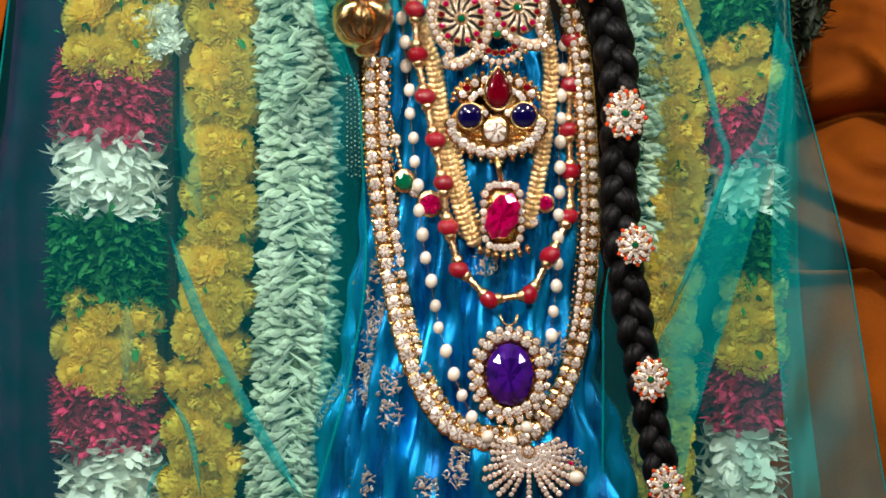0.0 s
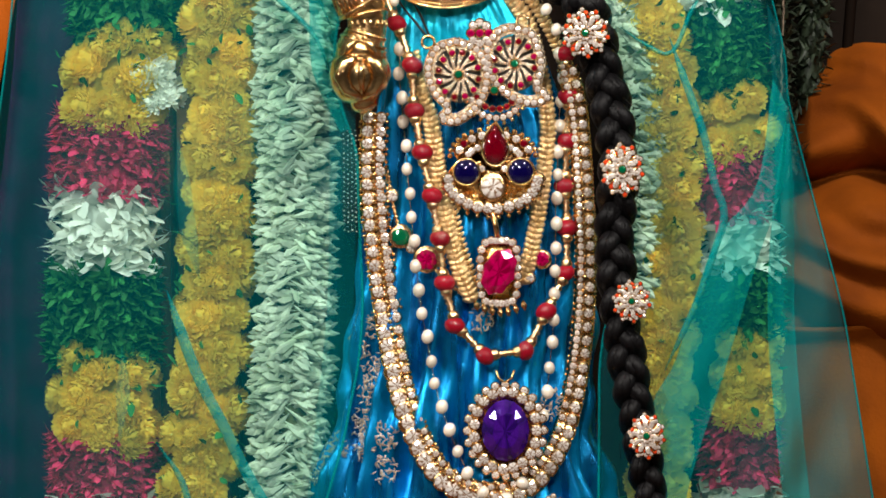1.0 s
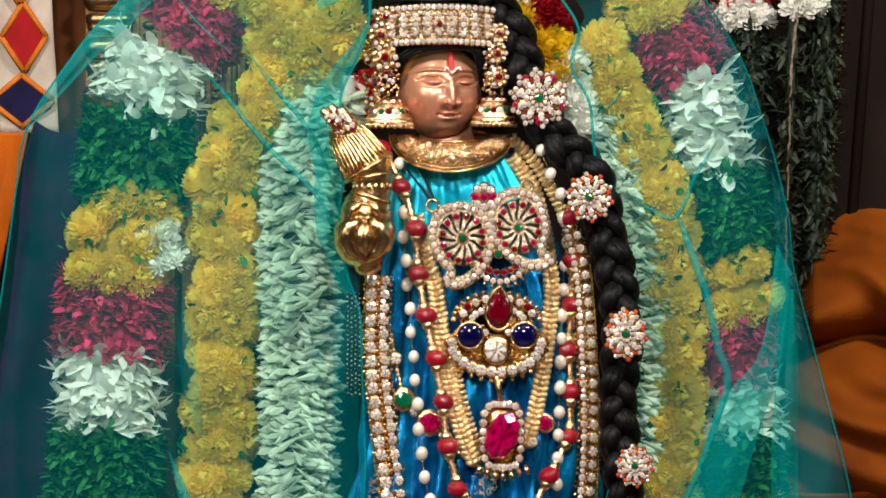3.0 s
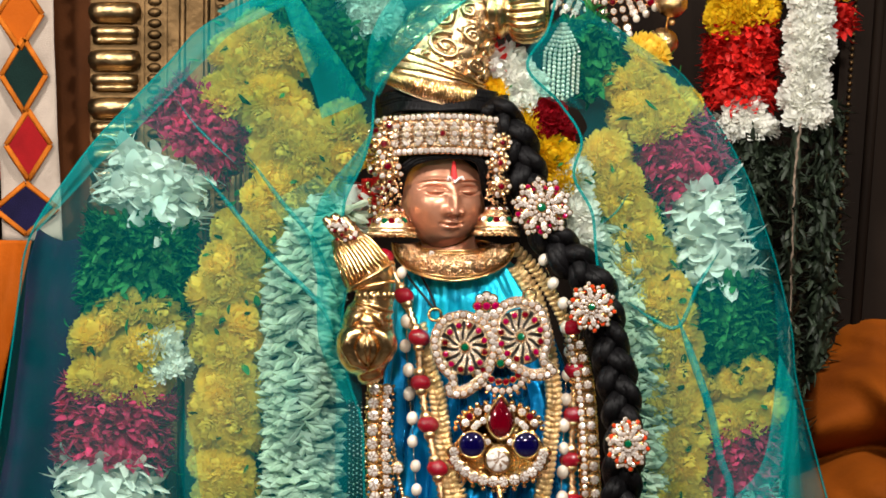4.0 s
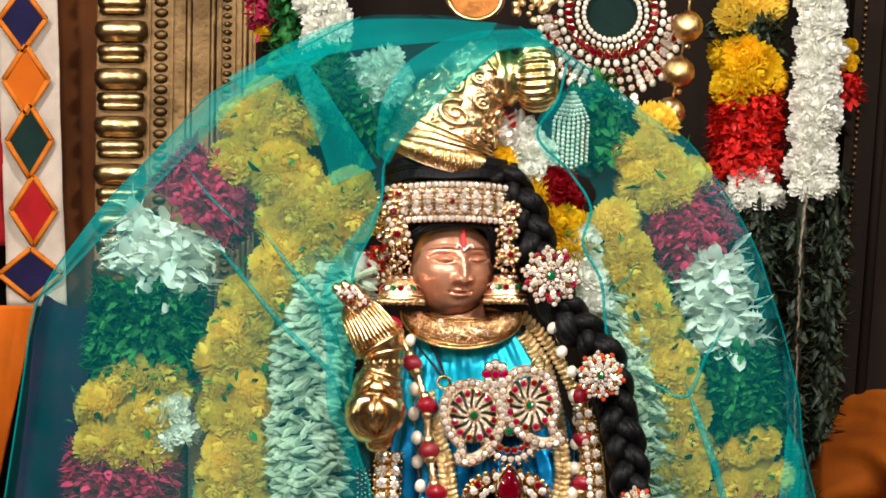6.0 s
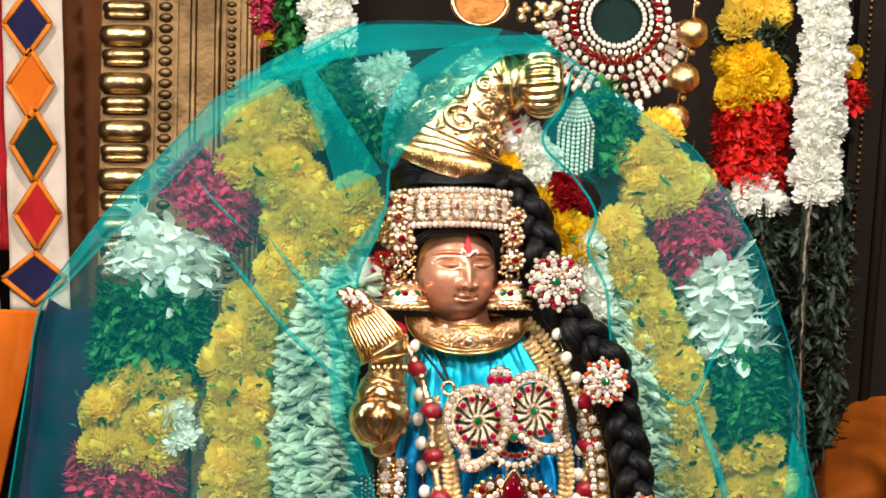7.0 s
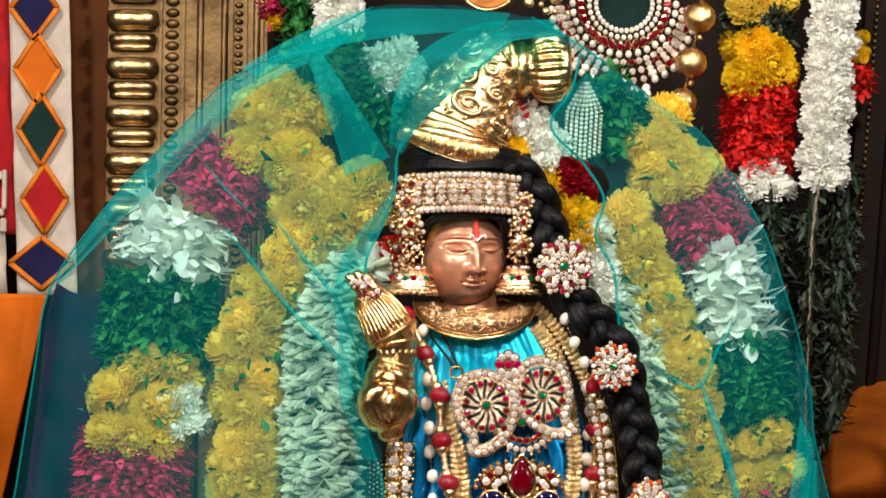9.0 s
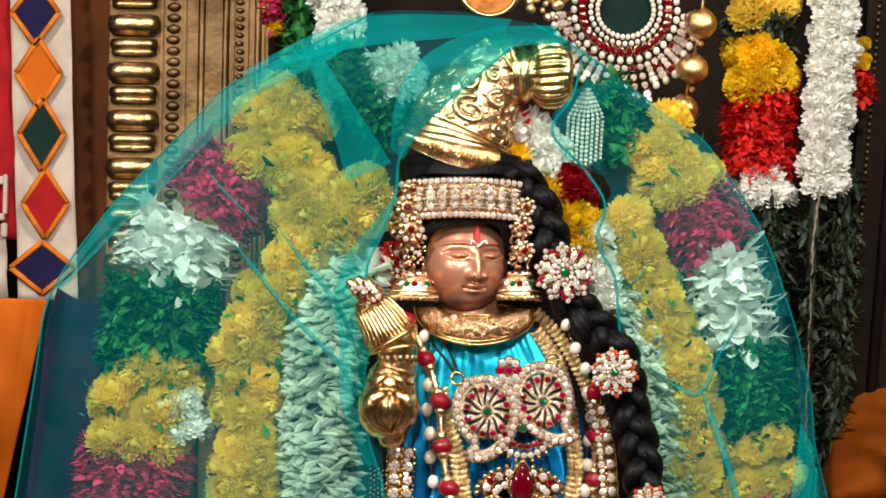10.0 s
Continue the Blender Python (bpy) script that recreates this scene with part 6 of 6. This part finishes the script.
def side_mesh(u0, v0, v1, label):
    """Loose gold flower trellis at the side of the head band."""
    t = thing("gold_trellis", label, "head ornament", where=at((u0, v1), -0.03))
    s = Soup()
    rng = random.Random(int(u0))
    for i in range(90):
        u, v = u0 + rng.uniform(-16, 16), rng.uniform(v0, v1)
        c = at((u, v), -0.028 + rng.uniform(-1, 1) * 0.004)
        s.ball(c, rng.uniform(2.2, 4.4) * UNIT, 7, 5)
    for i in range(16):
        gem(t, (u0 + rng.uniform(-15, 15), rng.uniform(v0, v1)), -0.034, rng.uniform(3, 5), CLEAR if i % 4 else RED_STONE, soup=s)
    child("setting", s.mesh("setting", GOLD_CAST, True), t)


side_mesh(660, 120, 270, "gold trellis of small flowers with red and clear stones")
side_mesh(893, 110, 175, "gold trellis of small flowers with red and clear stones")


def collar_point(a, r, lift=0.0):
    """A place on the collar: a round the neck (front at pi / 2), r from inner to outer edge."""
    q = math.sin(a)
    v = 322 + (q * (13 + 52 * r) if q > 0 else q * (8 - 14 * r))
    return at((797 + math.cos(a) * (66 + 42 * r), v), -0.010 - lift - 0.058 * q * (0.94 + 0.06 * r) - 0.007 * math.sin(math.pi * r))


def collar():
    t = thing("gold_collar", "broad engraved gold collar round the statue's neck", "collar", where=at((797, 380), -0.05))
    n, m = 90, 10
    vs, fs = [], []
    for i in range(n):
        for j in range(m + 1):
            vs.append(collar_point(2 * math.pi * i / n, j / m))
    w = m + 1
    for i in range(n):
        for j in range(m):
            k = ((i + 1) % n)
            fs.append((i * w + j, i * w + j + 1, k * w + j + 1, k * w + j))
    child("plate", mesh_of("plate", vs, fs, GOLD_CAST, True), t)
    s = Soup()
    for r, rad in ((0.0, 0.0014), (0.10, 0.0008), (0.88, 0.0009), (1.0, 0.0017)):
        s.tube([collar_point(2 * math.pi * i / n, r, 0.0014) for i in range(n + 1)], rad, 6, cap=False)
    child("rim", s.mesh("rim", GOLD, True), t)
    gem(t, (758, 339), -0.062, 5, CLEAR)
    s = Soup()
    rng = random.Random(13)
    for i in range(520):
        a, r = rng.uniform(0.02, math.pi - 0.02), rng.uniform(0.15, 0.84)
        b = rng.uniform(0, 6.28)
        s.tube([collar_point(a + 0.022 * q * math.cos(b), r + 0.08 * q * math.sin(b), 0.0010 + 0.0004 * (1 - abs(q))) for q in (-1, 0, 1)], [0.0003, 0.0011, 0.0003], 5)
    child("engraving", s.mesh("engraving", GOLD_CAST, True), t)["kind"] = "stuff"


collar()


def gold_hand():
    """Gold hand casing, raised, with fluted cuff and a swelling grip."""
    t = thing("gold_hand_casing", "raised polished gold hand casing with fluted cuff", "hand ornament", where=at((650, 560), -0.06))
    D = -0.075
    prof = [(600, 305, 24), (614, 325, 33), (632, 352, 39), (648, 380, 44), (655, 392, 40), (657, 402, 34), (658, 418, 33), (655, 436, 34), (650, 446, 39), (647, 458, 44), (646, 470, 43), (645, 482, 50), (644, 500, 53),
            (645, 520, 50), (648, 538, 40), (651, 550, 26), (652, 562, 22), (654, 570, 10)]
    c = spline(prof, count=60)
    s = Soup().tube([at(p[:2], D) for p in c[19:]], [p[2] * UNIT for p in c[19:]], 40, 0.9)
    child("grip", s.mesh("grip", GOLD, True), t)
    s = Soup().tube([at(p[:2], D) for p in c[:20]], [p[2] * UNIT for p in c[:20]], 40, 0.75)
    child("cuff", s.mesh("cuff", GOLD, True), t)
    s = Soup()
    for k in range(13):
        x = -1 + 2 * k / 12
        pts = []
        for q in (3, 7, 11, 15, 18):
            p = c[q]
            j = c[q + 1] - c[q]
            L = math.hypot(j[0], j[1])
            nu, nv = -j[1] / L, j[0] / L
            pts.append(at((p[0] + nu * p[2] * x, p[1] + nv * p[2] * x), D - 0.75 * p[2] * UNIT * math.sqrt(max(0.02, 1 - x * x)) - 0.0008))
        child("flute", Soup().tube(pts, [0.0008, 0.0016, 0.0020, 0.0020, 0.001], 6).mesh("flute", GOLD, True), t)
    s = Soup()
    for i, r in ((19, 0.0022), (22, 0.0016), (30, 0.0018), (33, 0.0016), (38, 0.0014)):
        p, j = c[i], c[i + 1] - c[i]
        L = math.hypot(j[0], j[1])
        nu, nv = -j[1] / L, j[0] / L
        s.tube([at((p[0] + nu * p[2] * 1.03 * math.sin(a), p[1] + nv * p[2] * 1.03 * math.sin(a)), D - p[2] * UNIT * 0.93 * math.cos(a)) for a in np.linspace(-1.8, 1.8, 26)], r, 8)
    for k in range(8):
        a = -1.3 + 2.6 * k / 7
        p = c[26]
        s.ball(at((p[0] + p[2] * math.sin(a), p[1]), D - p[2] * UNIT * 0.9 * math.cos(a)), 5 * UNIT, 10, 6, (0.8, 0.6, 1.5))
    child("band", s.mesh("band", GOLD, True), t)
    s = Soup()
    for e in (-1, 1):
        s.tube([at((645 + e * 6, 472), D - 0.026), at((645 + e * 26, 486), D - 0.027), at((645 + e * 34, 506), D - 0.024), at((645 + e * 22, 530), D - 0.022), at((648, 546), D - 0.020)], [0.003, 0.006, 0.0075, 0.006, 0.002], 12, 0.6)
        s.tube([at((645 + e * 3, 440), D - 0.018), at((645 + e * 18, 452), D - 0.021), at((645 + e * 26, 468), D - 0.021)], [0.002, 0.004, 0.002], 10)
    s.tube([at((645, 478), D - 0.029), at((646, 505), D - 0.030), at((648, 548), D - 0.019)], [0.001, 0.0035, 0.001], 8)
    child("lobe", s.mesh("lobe", GOLD, True), t)
    for k, (a, b, r) in enumerate((((612, 320), (568, 276), 11), ((618, 314), (583, 270), 12), ((624, 312), (600, 274), 12), ((632, 318), (614, 284), 10))):
        pts = spline([(*a, r), ((a[0] + b[0]) / 2 - 1, (a[1] + b[1]) / 2, r * 1.05), (*b, r * 0.55)], count=12)
        s = Soup().tube([at(p[:2], D - 0.006 - 0.002 * math.sin(k)) for p in pts], [p[2] * UNIT * (1 + 0.06 * math.sin(i * 2.2)) for i, p in enumerate(pts)], 12)
        child("finger", s.mesh("finger", GOLD_CAST, True), t)
    s = Soup()
    rng = random.Random(15)
    for _ in range(34):
        u, v = rng.uniform(576, 628), rng.uniform(278, 318)
        if abs((u - 600) - (v - 298)) < 26:
            gem(t, (u, v), D - 0.017, rng.uniform(2.5, 4), (CLEAR, CLEAR, RED_STONE)[rng.randrange(3)], soup=s)
    child("setting", s.mesh("setting", GOLD_CAST, True), t)


gold_hand()


# ---- marks on the brow ----
def mark(name, pts, radius, material, label):
    s = Soup()
    s.tube([at(p, d) for *p, d in pts], radius, 8, 0.5)
    solo(name, s.mesh(name, material, True), label, "forehead mark")


mark("red_mark", [(797, 176, -0.0445), (797, 190, -0.0475), (798, 203, -0.0510), (799, 211, -0.0535)], [0.0016, 0.0024, 0.0030, 0.0022], TILAK_RED, "red vermilion mark on the statue's brow")
mark("white_mark", [(786, 210, -0.0485), (788, 203, -0.0480), (794, 206, -0.0515), (799, 213, -0.0550), (806, 206, -0.0515), (812, 203, -0.0480), (815, 209, -0.0485)], 0.0013, TILAK_WHITE, "white clay mark on the statue's brow")


# ---- ornaments on the shrine ----
def pearl_tassel():
    t = thing("pearl_tassel", "tassel of white pearl strings below a green knob", "tassel", where=at(up(1025, 300), 0.06))
    small = Soup().ball((0, 0, 0), 1, 10, 7).mesh("pearl", PEARL, True)
    for k in range(8):
        x = -1 + 2 * k / 7
        for i in range(18):
            q = i / 17
            p = up(1033 + 30 * x * min(1, q * 2.2 + 0.15) - 8 * q, 160 + 135 * q - 14 * abs(x) * q)
            put("pearl", small, t, p, 0.02 - 0.012 * (1 - x * x), 4.0)
    s = Soup().ball(at(up(1033, 152), 0.015), 9 * UNIT, 12, 8, (0.8, 0.8, 1.4))
    child("knob", s.mesh("knob", EMERALD, True), t)
    s = Soup()
    rng = random.Random(2)
    for _ in range(60):
        s.ball(at(up(rng.uniform(945, 1035), rng.uniform(262, 312)), 0.05 + rng.uniform(0, 0.02)), 4.4 * UNIT, 8, 6)
    child("pearl_fringe", s.mesh("pearl_fringe", PEARL, True), t)["kind"] = "stuff"


pearl_tassel()


def shrine_necklace():
    c, d = up(1105, 18), 0.27
    t = thing("ruby_pearl_necklace", "round ruby and pearl necklace with hanging pearl drops", "necklace", where=at(c, d))
    s = Soup()
    oval_plate(s, c, d + 0.006, 46, 46)
    hang(t, at((c[0], c[1] - 40), d + 0.004))
    child("green_centre", s.mesh("green_centre", GREEN_CLOTH), t)
    s = Soup()
    n = 34
    for k in range(n):
        a = 2 * math.pi * k / n
        put("pearl", PEARL_BALL, t, (c[0] + 50 * math.cos(a), c[1] + 48 * math.sin(a)), d, 5)
        put("pearl", PEARL_BALL, t, (c[0] + 62 * math.cos(a + 0.1), c[1] + 60 * math.sin(a + 0.1)), d, 5)
        gem(t, (c[0] + 77 * math.cos(a), c[1] + 75 * math.sin(a)), d, 6.0, RED_STONE, soup=s, rz=10, rot=-a + math.pi / 2)
        put("pearl", PEARL_BALL, t, (c[0] + 92 * math.cos(a), c[1] + 90 * math.sin(a)), d, 6.5)
    for k in range(23):
        a = 0.1 + 2.95 * k / 22
        r = 108 + (24 if 5 <= k <= 17 else 10) + (22 if 9 <= k <= 13 else 0)
        for q in np.linspace(104, r, 4):
            gem(t, (c[0] + q * math.cos(a), c[1] + q * math.sin(a)), d, 8 if q > r - 5 else 6, CLEAR if (k + int(q)) % 6 else RED_STONE, soup=s)
        put("pearl", PEARL_BALL, t, (c[0] + (r + 12) * math.cos(a), c[1] + (r + 12) * math.sin(a)), d, 7)
    child("setting", s.mesh("setting", GOLD_CAST, True), t)


shrine_necklace()


def gold_balls():
    t = thing("gold_ball_string", "string of large hammered gold balls", "ornament", where=at(up(1205, 195), 0.24))
    s = Soup()
    for u, v, r in ((1248, -45, 30), (1238, 42, 30), (1222, 123, 30), (1206, 194, 28)):
        bm = bmesh.new()
        bmesh.ops.create_icosphere(bm, subdivisions=4, radius=1)
        for w in bm.verts:
            w.co *= 1 + 0.12 * noise.noise(w.co * 8.5)
        me = bpy.data.meshes.new("gold_ball")
        bm.to_mesh(me)
        bm.free()
        me.polygons.foreach_set("use_smooth", [True] * len(me.polygons))
        me.materials.append(GOLD)
        put("gold_ball", me, t, up(u, v), 0.24, r, 0.3)
        s.ball(at(up(u, v + r + 6), 0.24), 6 * UNIT, 10, 6)
    s.tube([Vector((at(up(1252, -90), 0.24).x, 0.24, 2.24)), at(up(1252, -90), 0.24), at(up(1238, 42), 0.24), at(up(1206, 194), 0.24)], 0.0012, 6)
    child("chain", s.mesh("chain", GOLD, True), t)


gold_balls()


def gold_disc():
    t = thing("gold_disc", "round copper gold disc hung behind the crown", "ornament", where=at(up(862, -10), 0.2))
    s = Soup()
    oval_plate(s, up(862, -12), 0.2, 48, 40, 0.006)
    child("plate", s.mesh("plate", COPPER), t)
    hang(t, at(up(862, -50), 0.2))
    s = Soup().tube([at((up(862, -12)[0] + 48 * math.cos(a), up(862, -12)[1] + 40 * math.sin(a)), 0.2) for a in np.linspace(0, 6.2832, 40)], 0.003, 8, cap=False)
    child("rim", s.mesh("rim", GOLD, True), t)
    s = Soup()
    rng = random.Random(9)
    for _ in range(26):
        s.ball(at(up(rng.uniform(925, 1005), rng.uniform(-10, 34)), 0.22), rng.uniform(5, 11) * UNIT, 8, 6)
    child("bead_work", s.mesh("bead_work", GOLD_MATT, True), t)["kind"] = "stuff"


gold_disc()
